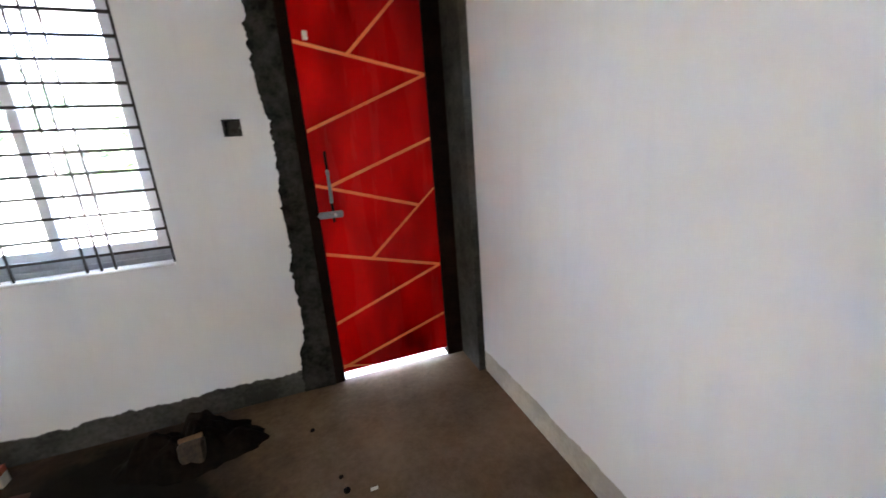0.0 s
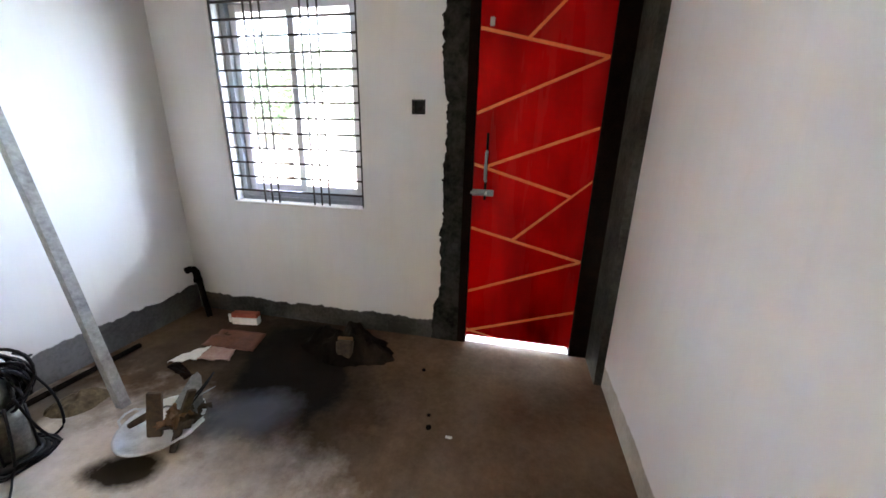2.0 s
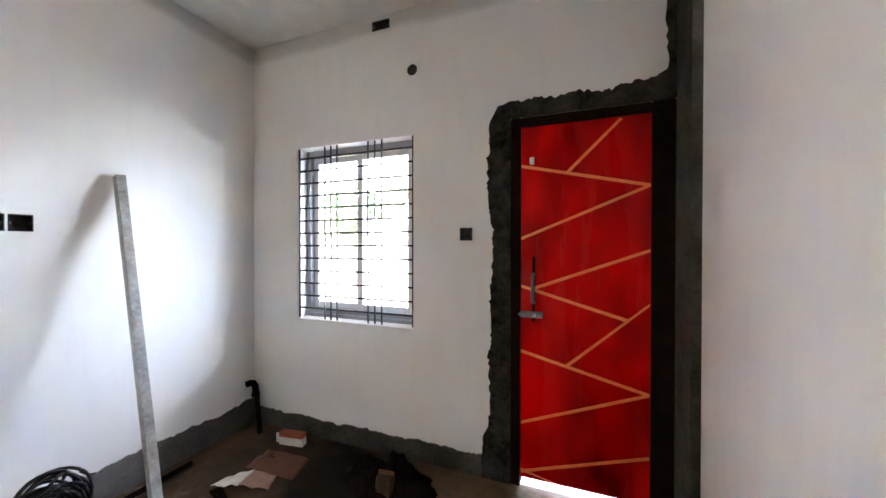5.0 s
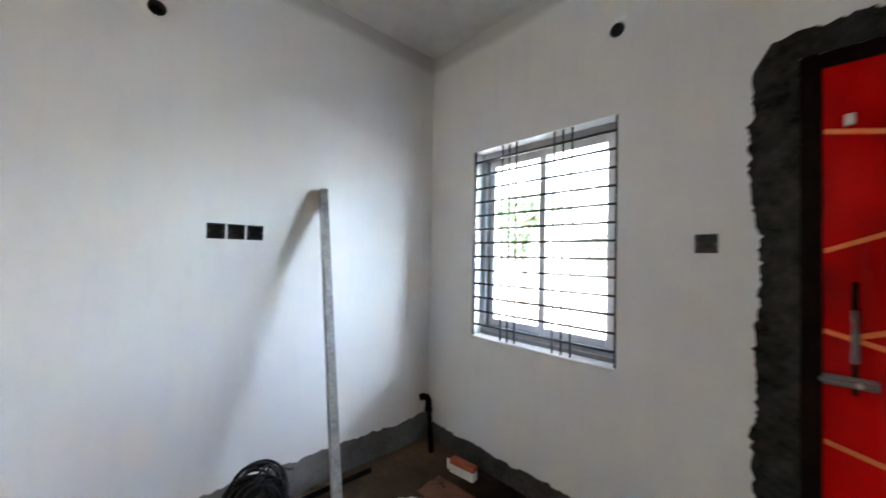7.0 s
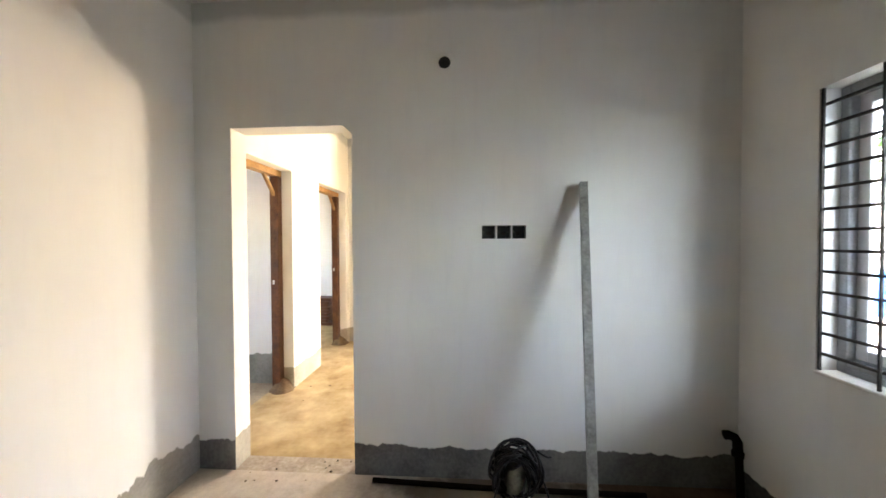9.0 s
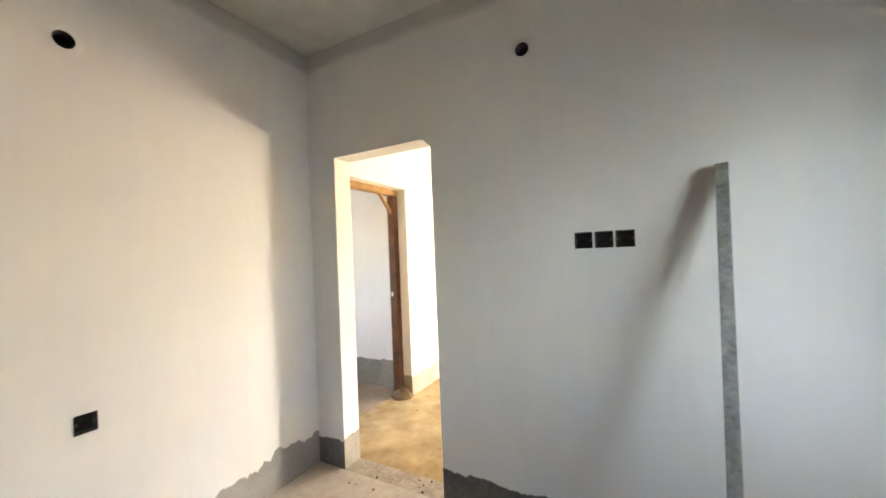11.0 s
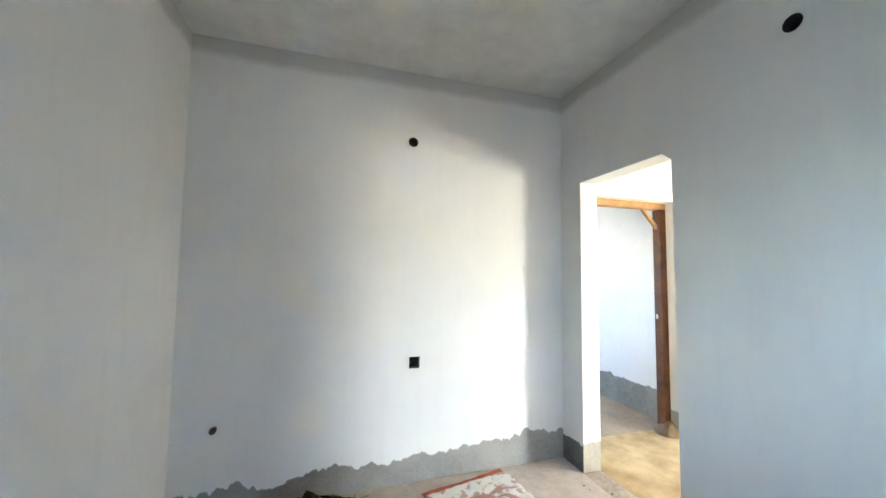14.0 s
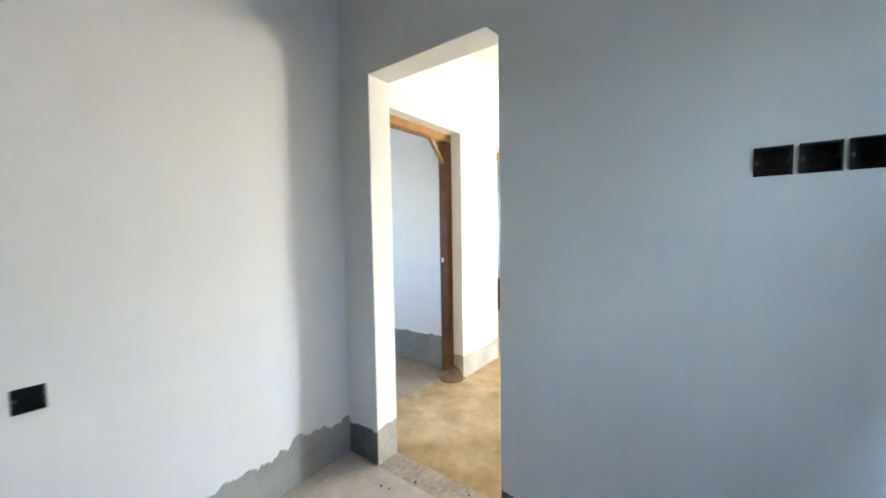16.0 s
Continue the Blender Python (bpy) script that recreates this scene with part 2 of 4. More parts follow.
def red_laminate():
    m, nt, bs = mat("red_laminate", 0.3, 0, 0.1)
    p = position(nt, (1, 1, 0.15))
    g = calc(nt, "MULTIPLY_ADD", noise_out(nt, position(nt, (2, 1, 0.6)), 5, 3), 0.15, calc(nt, "MULTIPLY", noise_out(nt, position(nt, (1, 1, 0.5)), 2.4, 2), 0.85))
    nt.links.new(mix(nt, ramp(nt, g, 0.38, 0.62), (0.15, 0.0, 0.0), (0.72, 0.002, 0.001)), bs.inputs["Base Color"])
    nt.links.new(ramp(nt, noise_out(nt, p, 5), 0.1, 1.6), bs.inputs["Roughness"])
    return m


def glass():
    m, nt, bs = mat("clear_glass", 0.03)
    bs.inputs["Transmission Weight"].default_value, bs.inputs["IOR"].default_value = 1.0, 1.45
    return m


def printed_bag():
    """White woven sack with red-brown printed streaks."""
    m, nt, bs = mat("printed_woven_sack", 0.55, 0, 0.4)
    p = position(nt)
    shift = nt.nodes.new("ShaderNodeMapping")
    shift.inputs["Location"].default_value = (-0.82, -0.33, 0)
    nt.links.new(p, shift.inputs["Vector"])
    sx, sy, sz = split_z(nt, shift.outputs["Vector"])
    reach = calc(nt, "SQRT", calc(nt, "ADD", calc(nt, "MULTIPLY", sx, sx), calc(nt, "MULTIPLY", sy, sy)))
    turn = calc(nt, "ARCTAN2", sy, sx)
    # streaks that fan out from a dark blot, and loose flecks
    wave = calc(nt, "SINE", calc(nt, "MULTIPLY_ADD", turn, 9.0, calc(nt, "MULTIPLY_ADD", noise_out(nt, p, 4, 2), 9.0, calc(nt, "MULTIPLY", reach, 14.0))))
    fan = calc(nt, "MULTIPLY", ramp(nt, wave, 0.1, 0.3), calc(nt, "MULTIPLY", ramp(nt, reach, 0.07, 0.09), ramp(nt, calc(nt, "MULTIPLY_ADD", noise_out(nt, p, 5, 2), 0.3, reach), 0.4, 0.37)))
    blot = ramp(nt, calc(nt, "MULTIPLY_ADD", noise_out(nt, p, 14, 2), 0.14, reach), 0.14, 0.13)
    fleck = calc(nt, "MULTIPLY", ramp(nt, noise_out(nt, p, 17, 2, 0.4), 0.58, 0.6), 0.8)
    fan = calc(nt, "MULTIPLY", fan, ramp(nt, calc(nt, "MULTIPLY_ADD", sx, -0.7, sy), -0.08, -0.04))
    ink = calc(nt, "MAXIMUM", blot, calc(nt, "MAXIMUM", fan, fleck))
    base = mix(nt, noise_out(nt, p, 14), (0.6, 0.58, 0.55), (0.8, 0.78, 0.75))
    base = mix(nt, calc(nt, "MULTIPLY", ink, 0.85), base, (0.36, 0.15, 0.1))
    base = mix(nt, calc(nt, "MULTIPLY", ramp(nt, noise_out(nt, p, 22, 6, 0.7), 0.57, 0.63), 0.6), base, (0.4, 0.3, 0.25))
    nt.links.new(base, bs.inputs["Base Color"])
    bump(nt, bs, noise_out(nt, p, 30, 4), 0.5, 0.006)
    return m


M_RED, M_GLASS, M_BAG = red_laminate(), glass(), printed_bag()

# ---- mesh helpers ----


def part(name, bm, material, parent=None, label="", smooth=False):
    me = bpy.data.meshes.new(name)
    bm.normal_update()
    bm.to_mesh(me)
    bm.free()
    if smooth:
        me.polygons.foreach_set("use_smooth", [True] * len(me.polygons))
    for m in (material if isinstance(material, (list, tuple)) else [material]):
        me.materials.append(m)
    ob = new(name, me)
    if parent:
        ob.parent = parent
    if label:
        tagged(ob, label)
    return ob


def thing(name, label, category, group="", kind="", at=None):
    ob = new(name)
    ob.empty_display_size = 0.1
    if at:
        ob.matrix_world = at
    return tagged(ob, label, category, group, kind)


def add_box(bm, lo, hi, bevel=0.0, m=None, segments=1):
    r = bmesh.ops.create_cube(bm, size=1)
    c = [(a + b) / 2 for a, b in zip(lo, hi)]
    s = [abs(b - a) for a, b in zip(lo, hi)]
    t = Matrix.Translation(c) @ Matrix.Diagonal((*s, 1))
    bmesh.ops.transform(bm, matrix=(m @ t) if m else t, verts=r["verts"])
    if bevel:
        edges = list({e for v in r["verts"] for e in v.link_edges})
        bmesh.ops.bevel(bm, geom=edges, offset=bevel, segments=segments, affect="EDGES", profile=0.5)


def box(name, lo, hi, material, parent=None, bevel=0.0, label="", m=None):
    bm = bmesh.new()
    add_box(bm, lo, hi, bevel, m)
    return part(name, bm, material, parent, label)


def add_tube(bm, points, radius, sides=8, closed=False):
    """A round bar along points, with its ends capped."""
    pts = [Vector(p) for p in points]
    rings = []
    n = len(pts)
    up = Vector((0.13, 0.21, 0.97))
    for i, p in enumerate(pts):
        a = pts[i - 1] if (i > 0 or closed) else p
        b = pts[(i + 1) % n] if (i < n - 1 or closed) else p
        d = (b - a).normalized()
        s = d.cross(up)
        if s.length < 0.1:
            s = d.cross(Vector((1, 0, 0)))
        s.normalize()
        u = s.cross(d)
        r = radius[i] if isinstance(radius, (list, tuple)) else radius
        rings.append([bm.verts.new(p + r * (math.cos(k * math.tau / sides) * s + math.sin(k * math.tau / sides) * u)) for k in range(sides)])
    for i in range(n if closed else n - 1):
        for k in range(sides):
            bm.faces.new((rings[i][k], rings[i][(k + 1) % sides], rings[(i + 1) % n][(k + 1) % sides], rings[(i + 1) % n][k]))
    if not closed:
        bm.faces.new(rings[0][::-1])
        bm.faces.new(rings[-1])


def tube(name, points, radius, material, parent=None, sides=8, closed=False, label=""):
    bm = bmesh.new()
    add_tube(bm, points, radius, sides, closed)
    bmesh.ops.recalc_face_normals(bm, faces=bm.faces)
    return part(name, bm, material, parent, label, smooth=True)


def add_lathe(bm, profile, sides=24, m=None):
    """Turn (radius, height) pairs round the z axis."""
    rings = []
    for r, z in profile:
        rings.append([bm.verts.new((m or Matrix()) @ Vector((r * math.cos(k * math.tau / sides), r * math.sin(k * math.tau / sides), z))) for k in range(sides)])
    for a, b in zip(rings, rings[1:]):
        for k in range(sides):
            bm.faces.new((a[k], a[(k + 1) % sides], b[(k + 1) % sides], b[k]))
    bm.faces.new(rings[0][::-1])
    bm.faces.new(rings[-1])


def lathe(name, profile, material, parent=None, sides=24, m=None, label=""):
    bm = bmesh.new()
    add_lathe(bm, profile, sides, m)
    bmesh.ops.recalc_face_normals(bm, faces=bm.faces)
    return part(name, bm, material, parent, label, smooth=True)


def wall(name, label, axis, front, back, u, z, material, holes=(), parent=None):
    """A wall with real thickness. axis 'x' or 'y': what its normal runs along. holes: (u0, u1, z0, z1, depth);
    depth None goes right through."""
    bm = bmesh.new()
    away = 1 if back > front else -1

    def at(a, d, h):
        return bm.verts.new((d, a, h) if axis == "x" else (a, d, h))

    def quad(*c):
        bm.faces.new([at(*q) for q in c])

    us = sorted({*u, *(h[0] for h in holes), *(h[1] for h in holes)})
    zs = sorted({*z, *(h[2] for h in holes), *(h[3] for h in holes)})
    us = [a for a in us if u[0] <= a <= u[1]]
    zs = [a for a in zs if z[0] <= a <= z[1]]
    for a0, a1 in zip(us, us[1:]):
        for b0, b1 in zip(zs, zs[1:]):
            ca, cb = (a0 + a1) / 2, (b0 + b1) / 2
            inside = [h for h in holes if h[0] < ca < h[1] and h[2] < cb < h[3]]
            for d, skip in ((front, bool(inside)), (back, any(h[4] is None for h in inside))):
                if not skip:
                    quad((a0, d, b0), (a1, d, b0), (a1, d, b1), (a0, d, b1))
    for h0, h1, v0, v1, depth in holes:
        e = back if depth is None else front + away * depth
        quad((h0, front, v0), (h0, e, v0), (h0, e, v1), (h0, front, v1))
        quad((h1, front, v0), (h1, e, v0), (h1, e, v1), (h1, front, v1))
        quad((h0, front, v1), (h1, front, v1), (h1, e, v1), (h0, e, v1))
        if v0 > z[0]:
            quad((h0, front, v0), (h1, front, v0), (h1, e, v0), (h0, e, v0))
        if depth is not None:
            quad((h0, e, v0), (h1, e, v0), (h1, e, v1), (h0, e, v1))
    for a in u:
        quad((a, front, z[0]), (a, back, z[0]), (a, back, z[1]), (a, front, z[1]))
    for h in (z[1],):
        quad((u[0], front, h), (u[1], front, h), (u[1], back, h), (u[0], back, h))
    bmesh.ops.remove_doubles(bm, verts=bm.verts, dist=0.0005)
    bmesh.ops.recalc_face_normals(bm, faces=bm.faces)
    ob = part(name, bm, material, parent)
    return tagged(ob, label, "wall", kind="structure")


# ---- the large structure ----
W, L, H = 2.83, 3.205, 2.88          # the room: west wall x = 0, south wall y = 0
T = 0.15
RH = 0.037                            # half width of the recess behind a round box
OPEN = (0.232, 0.99, 0.0, 2.115)        # doorless opening in the west wall
WIN = (0.435, 1.367, 0.843, 2.07)
PIER_X = 2.79                         # the bare cement pier in the corner
DOOR = (1.985, PIER_X, 0.0, 2.09)
BOX_D = 0.045
WEST_BOXES = [(1.764, 1.842), (1.853, 1.931), (1.941, 2.019)]
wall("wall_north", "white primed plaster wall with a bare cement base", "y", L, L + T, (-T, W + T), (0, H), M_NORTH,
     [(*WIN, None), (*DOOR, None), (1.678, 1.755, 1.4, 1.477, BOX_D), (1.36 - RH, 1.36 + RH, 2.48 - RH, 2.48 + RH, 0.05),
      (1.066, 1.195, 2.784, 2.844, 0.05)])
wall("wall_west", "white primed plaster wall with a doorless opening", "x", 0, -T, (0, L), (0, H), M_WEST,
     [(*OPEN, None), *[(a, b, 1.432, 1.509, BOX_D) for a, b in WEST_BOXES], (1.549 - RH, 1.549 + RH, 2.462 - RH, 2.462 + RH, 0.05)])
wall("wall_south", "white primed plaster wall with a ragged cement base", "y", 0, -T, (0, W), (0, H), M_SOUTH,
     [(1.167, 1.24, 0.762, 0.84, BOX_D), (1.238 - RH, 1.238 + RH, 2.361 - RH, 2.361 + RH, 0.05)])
fillet = bmesh.new()                 # the plaster fills one upper corner of the opening aslant
ends = [[fillet.verts.new((x, y, z)) for y, z in ((OPEN[1], OPEN[3] - 0.05), (OPEN[1], OPEN[3]), (OPEN[1] - 0.055, OPEN[3]))] for x in (0, -T)]
fillet.faces.new(ends[0])
fillet.faces.new(ends[1][::-1])
for k in range(3):
    fillet.faces.new((ends[0][k], ends[1][k], ends[1][(k + 1) % 3], ends[0][(k + 1) % 3]))
bmesh.ops.recalc_face_normals(fillet, faces=fillet.faces)
tagged(part("plaster_fillet", fillet, M_PRIMER), "white plaster fillet in the corner of the opening", "trim", kind="structure")
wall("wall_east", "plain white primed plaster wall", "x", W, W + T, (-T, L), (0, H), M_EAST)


def slab(name, label, lo, hi, material, category):
    return tagged(box(name, lo, hi, material), label, category, kind="structure")


def rough_floor(name, label, x, y, material, step=0.08, lift=0.004):
    """A hand-levelled screed: a slightly uneven sheet on a slab."""
    bm = bmesh.new()
    nx, ny = max(2, int((x[1] - x[0]) / step)), max(2, int((y[1] - y[0]) / step))
    grid = [[bm.verts.new((x[0] + (x[1] - x[0]) * i / nx, y[0] + (y[1] - y[0]) * j / ny,
                           0 if i in (0, nx) or j in (0, ny) else lift * noise.noise((i * 0.37, j * 0.37, 3.1)))) for j in range(ny + 1)] for i in range(nx + 1)]
    for i in range(nx):
        for j in range(ny):
            bm.faces.new((grid[i][j], grid[i + 1][j], grid[i + 1][j + 1], grid[i][j + 1]))
    r = bmesh.ops.extrude_face_region(bm, geom=bm.faces[:])
    for v in r["geom"]:
        if isinstance(v, bmesh.types.BMVert):
            v.co.z = -0.12
    bmesh.ops.recalc_face_normals(bm, faces=bm.faces)
    return tagged(part(name, bm, material, smooth=False), label, "floor", kind="structure")


rough_floor("floor", "dusty brown cement screed floor", (0, W), (0, L + 0.02), M_FLOOR)
slab("ceiling", "bare grey plastered concrete ceiling", (-T, -T, H), (W + T, L + T, H + 0.14), M_CEIL, "ceiling")
slab("corner_pier", "unpainted grey cement pier beside the red door", (PIER_X, 2.95, 0), (W, L, H), M_CEMENT, "pier")

slab("thick_wall_east", "white primed plaster pier along the east wall", (2.634, 0.0, 0), (W, 1.35, H), M_EAST, "pier")

# hall and the rooms behind the opening
HX0, HX1, HY0 = -2.85, -T, 0.0
FX0 = -6.0                            # the far end of the hall
D1 = (-1.22, -0.28, 0.0, 2.1)
D2 = (-2.75, -1.85, 0.0, 2.1)
rough_floor("floor_hall", "sandy yellow dusty hall floor", (FX0 - T, -T), (HY0 - 0.2, L), M_HALLFLOOR, 0.12)
# Thin lining added so the base of the reveal is painted paler, as if lit.
slab("lit_reveal_lining", "added white reveal lining of the opening, its base paled as if lit", (-T, OPEN[0], 0.002), (-0.002, OPEN[0] + 0.003, OPEN[3]), M_HALL, "trim")
rough_floor("threshold", "pale rough cement threshold in the doorless opening", (-T, 0), (OPEN[0], OPEN[1]), M_SILL, 0.05, 0.008)
for y0, y1 in ((-0.2, OPEN[0]), (OPEN[1], L)):
    slab("wall_footing", "cement footing under the wall", (-T, y0, -0.12), (0, y1, -0.002), M_SILL, "footing")
rough_floor("floor_back_room", "grey cement floor of the back room", (-1.45, 2.0), (-3.1, HY0 - 0.2), M_GREYFLOOR, 0.2)
rough_floor("floor_far_room", "sandy floor of the far room", (-4.2, -1.45), (-3.1, HY0 - 0.2), M_HALLFLOOR, 0.2)
wall("wall_hall_south", "white plaster hall wall with two framed doorways", "y", HY0, HY0 - 0.2, (HX0, HX1), (0, H), M_HALL,
     [(*D1, None), (*D2, None)])
wall("wall_hall_end", "white plaster end wall of the passage", "x", HX0, HX0 - T, (HY0, 1.0), (0, H), M_HALL)
wall("wall_hall_side", "white plaster side wall of the hall", "y", 1.0, 1.0 - T, (FX0, HX0 - T), (0, H), M_HALL)
wall("wall_hall_west", "white plaster hall wall", "x", FX0, FX0 - T, (1.0, L), (0, H), M_HALL)
wall("wall_hall_north", "white plaster hall wall with a wide doorway to the daylight", "y", L, L + T, (FX0 - T, -T), (0, H), M_HALL,
     [(-5.1, -3.7, 0.0, 2.1, None)])
slab("ceiling_hall", "white plaster hall ceiling", (FX0 - T, HY0, H), (-T, L + T, H + 0.14), M_PRIMER, "ceiling")
wall("wall_bedroom_west", "pale plaster wall between the back rooms", "x", -1.32, -1.45, (-3.0, HY0 - 0.2), (0, H), M_BEDROOM)
wall("wall_back_south", "plaster outer wall with two window openings", "y", -3.0, -3.0 - T, (-4.2, 2.0), (0, H), M_WEST,
     [(-0.75, 0.15, 1.2, 2.0, None), (-3.2, -2.4, 1.1, 2.0, None)])
wall("wall_bedroom_east", "plaster wall of the back room", "x", 1.9, 2.0, (-3.0, -T), (0, H), M_WEST)
wall("wall_far_west", "yellowed plaster wall of the far room", "x", -4.1, -4.2, (-3.0, HY0), (0, H), M_HALL)
wall("wall_far_north", "plaster wall closing the far room", "y", HY0, HY0 - 0.2, (-4.2, HX0), (0, H), M_HALL)
slab("ceiling_back_rooms", "white plaster ceiling of the back rooms", (-4.2, -3.15, H), (2.0, HY0 - 0.2, H + 0.14), M_CEIL, "ceiling")

# ---- door, window and their fittings ----


def ragged_ring():
    """Cement patching round the door frame, with a torn outer edge, a few millimetres proud of the wall."""
    bm = bmesh.new()
    x0, x1, z1 = DOOR[0], DOOR[1], DOOR[3]
    y0, y1 = L - 0.007, L + 0.001
    inner, outer = [], []
    n = 170
    for i in range(n + 1):                      # up the latch side
        z = z1 * i / n
        w = 0.115 + 0.035 * noise.noise((z * 3.1, 0.3, 0)) + 0.016 * noise.noise((z * 17, 1.7, 0)) + 0.013 * noise.noise((z * 55, 3.1, 0)) + 0.008 * noise.noise((z * 130, 8.1, 0)) + 0.05 * max(0, 0.9 - z) / 0.9
        inner.append((x0, z))
        outer.append((x0 - w, z))
    for i in range(1, 101):                      # along the head
        a = i / 100
        w = 0.095 + 0.035 * noise.noise((a * 5, 4.3, 0)) + 0.03 * abs(noise.noise((a * 17, 7.7, 0))) + 0.012 * noise.noise((a * 60, 2.7, 0))
        inner.append((x0 + (PIER_X - x0) * a, z1))
        outer.append((x0 - 0.09 * (1 - min(1, a * 9)) + (PIER_X - x0) * a, z1 + w + 0.09 * max(0, a - 0.85) / 0.15))
    vi = [(bm.verts.new((x, y0, z)), bm.verts.new((x, y1, z))) for x, z in inner]
    vo = [(bm.verts.new((x, y0 + 0.003, z)), bm.verts.new((x, y1, z))) for x, z in outer]
    for k in range(len(vi) - 1):
        bm.faces.new((vi[k][0], vi[k + 1][0], vo[k + 1][0], vo[k][0]))
        bm.faces.new((vo[k][0], vo[k + 1][0], vo[k + 1][1], vo[k][1]))
        bm.faces.new((vi[k][1], vi[k + 1][1], vi[k + 1][0], vi[k][0]))
    bmesh.ops.recalc_face_normals(bm, faces=bm.faces)
    return tagged(part("cement_patch", bm, M_PATCH), "dark grey cement patching round the red door frame", "cement patch", kind="structure")


ragged_ring()


def ragged_strip():
    """Bare cement up the corner above the door, beside the pier."""
    bm = bmesh.new()
    a, b = [], []
    for i in range(25):
        z = 2.2 + (H - 2.2) * i / 24
        w = 0.04 + 0.02 * noise.noise((z * 9, 2.2, 0)) + 0.01 * noise.noise((z * 31, 5, 0))
        a.append(bm.verts.new((PIER_X - w, L - 0.004, z)))
        b.append(bm.verts.new((PIER_X, L - 0.004, z)))
    for i in range(24):
        bm.faces.new((a[i], b[i], b[i + 1], a[i + 1]))
    return tagged(part("cement_streak", bm, M_PATCH), "bare cement streak in the corner above the door", "cement patch", kind="structure")


ragged_strip()

door = thing("door_1", "closed glossy red laminate door with copper inlay strips", "door", kind="structure")
FR_Y0, FR_Y1 = L - 0.004, L + 0.1
LX0, LX1, LZ0, LZ1 = 2.035, 2.69, 0.048, 2.04
LEAF_Y = L + 0.014
box("frame_stile", (DOOR[0], FR_Y0, 0), (LX0 + 0.003, FR_Y1, DOOR[3]), M_FRAME, door, 0.004, "dark stained wooden door frame")
box("frame_stile", (LX1 - 0.003, FR_Y0, 0), (DOOR[1], FR_Y1, DOOR[3]), M_FRAME, door, 0.004)
box("frame_head", (LX0 + 0.003, FR_Y0 + 0.001, LZ1 - 0.003), (LX1 - 0.003, FR_Y1, DOOR[3]), M_FRAME, door, 0.004)
leaf = box("leaf", (LX0 - 0.01, LEAF_Y, LZ0), (LX1 + 0.01, LEAF_Y + 0.032, LZ1 + 0.01), M_RED, door, 0.003, "glossy red laminate door leaf")


def inlay(a, b):
    """A flat strip from a to b (x, z) on the leaf, clipped square at the leaf's edges."""
    (ax, az), (bx, bz) = a, b
    d = Vector((bx - ax, bz - az)).normalized()
    s = Vector((-d.y, d.x)) * 0.0085
    bm = bmesh.new()
    c = [(ax + s.x, az + s.y), (ax - s.x, az - s.y), (bx - s.x, bz - s.y), (bx + s.x, bz + s.y)]
    c = [(min(max(x, LX0 + 0.006), LX1 - 0.006), min(max(z, LZ0 + 0.002), LZ1 - 0.008)) for x, z in c]
    f = [bm.verts.new((x, LEAF_Y - 0.0025, z)) for x, z in c]
    k = [bm.verts.new((x, LEAF_Y + 0.001, z)) for x, z in c]
    bm.faces.new(f)
    for i in range(4):
        bm.faces.new((f[i], f[(i + 1) % 4], k[(i + 1) % 4], k[i]))
    bmesh.ops.recalc_face_normals(bm, faces=bm.faces)
    return part("inlay_strip", bm, M_GOLD, leaf)


for a, b in (((2.04, 1.82), (2.69, 1.675)), ((2.29, 1.77), (2.55, 2.03)), ((2.69, 1.675), (2.04, 1.41)),
             ((2.69, 1.345), (2.1, 1.125)), ((2.04, 1.14), (2.59, 0.98)), ((2.69, 1.07), (2.28, 0.705)),
             ((2.04, 0.77), (2.685, 0.61)), ((2.685, 0.61), (2.04, 0.36)), ((2.685, 0.29), (2.04, 0.08)),
             ((2.04, 0.09), (2.24, 0.03))):
    inlay(a, b)

box("latch_body", (2.037, LEAF_Y - 0.02, 0.965), (2.16, LEAF_Y, 1.0), M_ALUDARK, leaf, 0.004, "bright steel tower bolt")
tube("latch_bolt", [(2.03, LEAF_Y - 0.026, 0.983), (2.15, LEAF_Y - 0.026, 0.983)], 0.007, M_ALUDARK, leaf)
tube("latch_knob", [(2.12, LEAF_Y - 0.024, 0.983), (2.12, LEAF_Y - 0.052, 0.983)], 0.008, M_CHROME, leaf)
box("handle_plate", (2.103, LEAF_Y - 0.004, 0.94), (2.118, LEAF_Y, 1.31), M_FRAME, leaf, 0.003, "dark handle plate")
tube("pull_handle", [(2.11, LEAF_Y - 0.004, 1.21), (2.11, LEAF_Y - 0.03, 1.2), (2.11, LEAF_Y - 0.042, 1.13), (2.11, LEAF_Y - 0.03, 1.06), (2.11, LEAF_Y - 0.004, 1.05)],
     0.009, M_ALUDARK, leaf, label="slim steel pull handle")
box("door_stop", (2.088, LEAF_Y - 0.012, 1.825), (2.112, LEAF_Y, 1.865), M_CHROME, leaf, 0.003, "small steel catch")

window = thing("window_1", "two-panel aluminium sliding window in a plastered reveal", "window", kind="structure")
WX0, WX1, WZ0, WZ1 = WIN
WY = L + 0.085


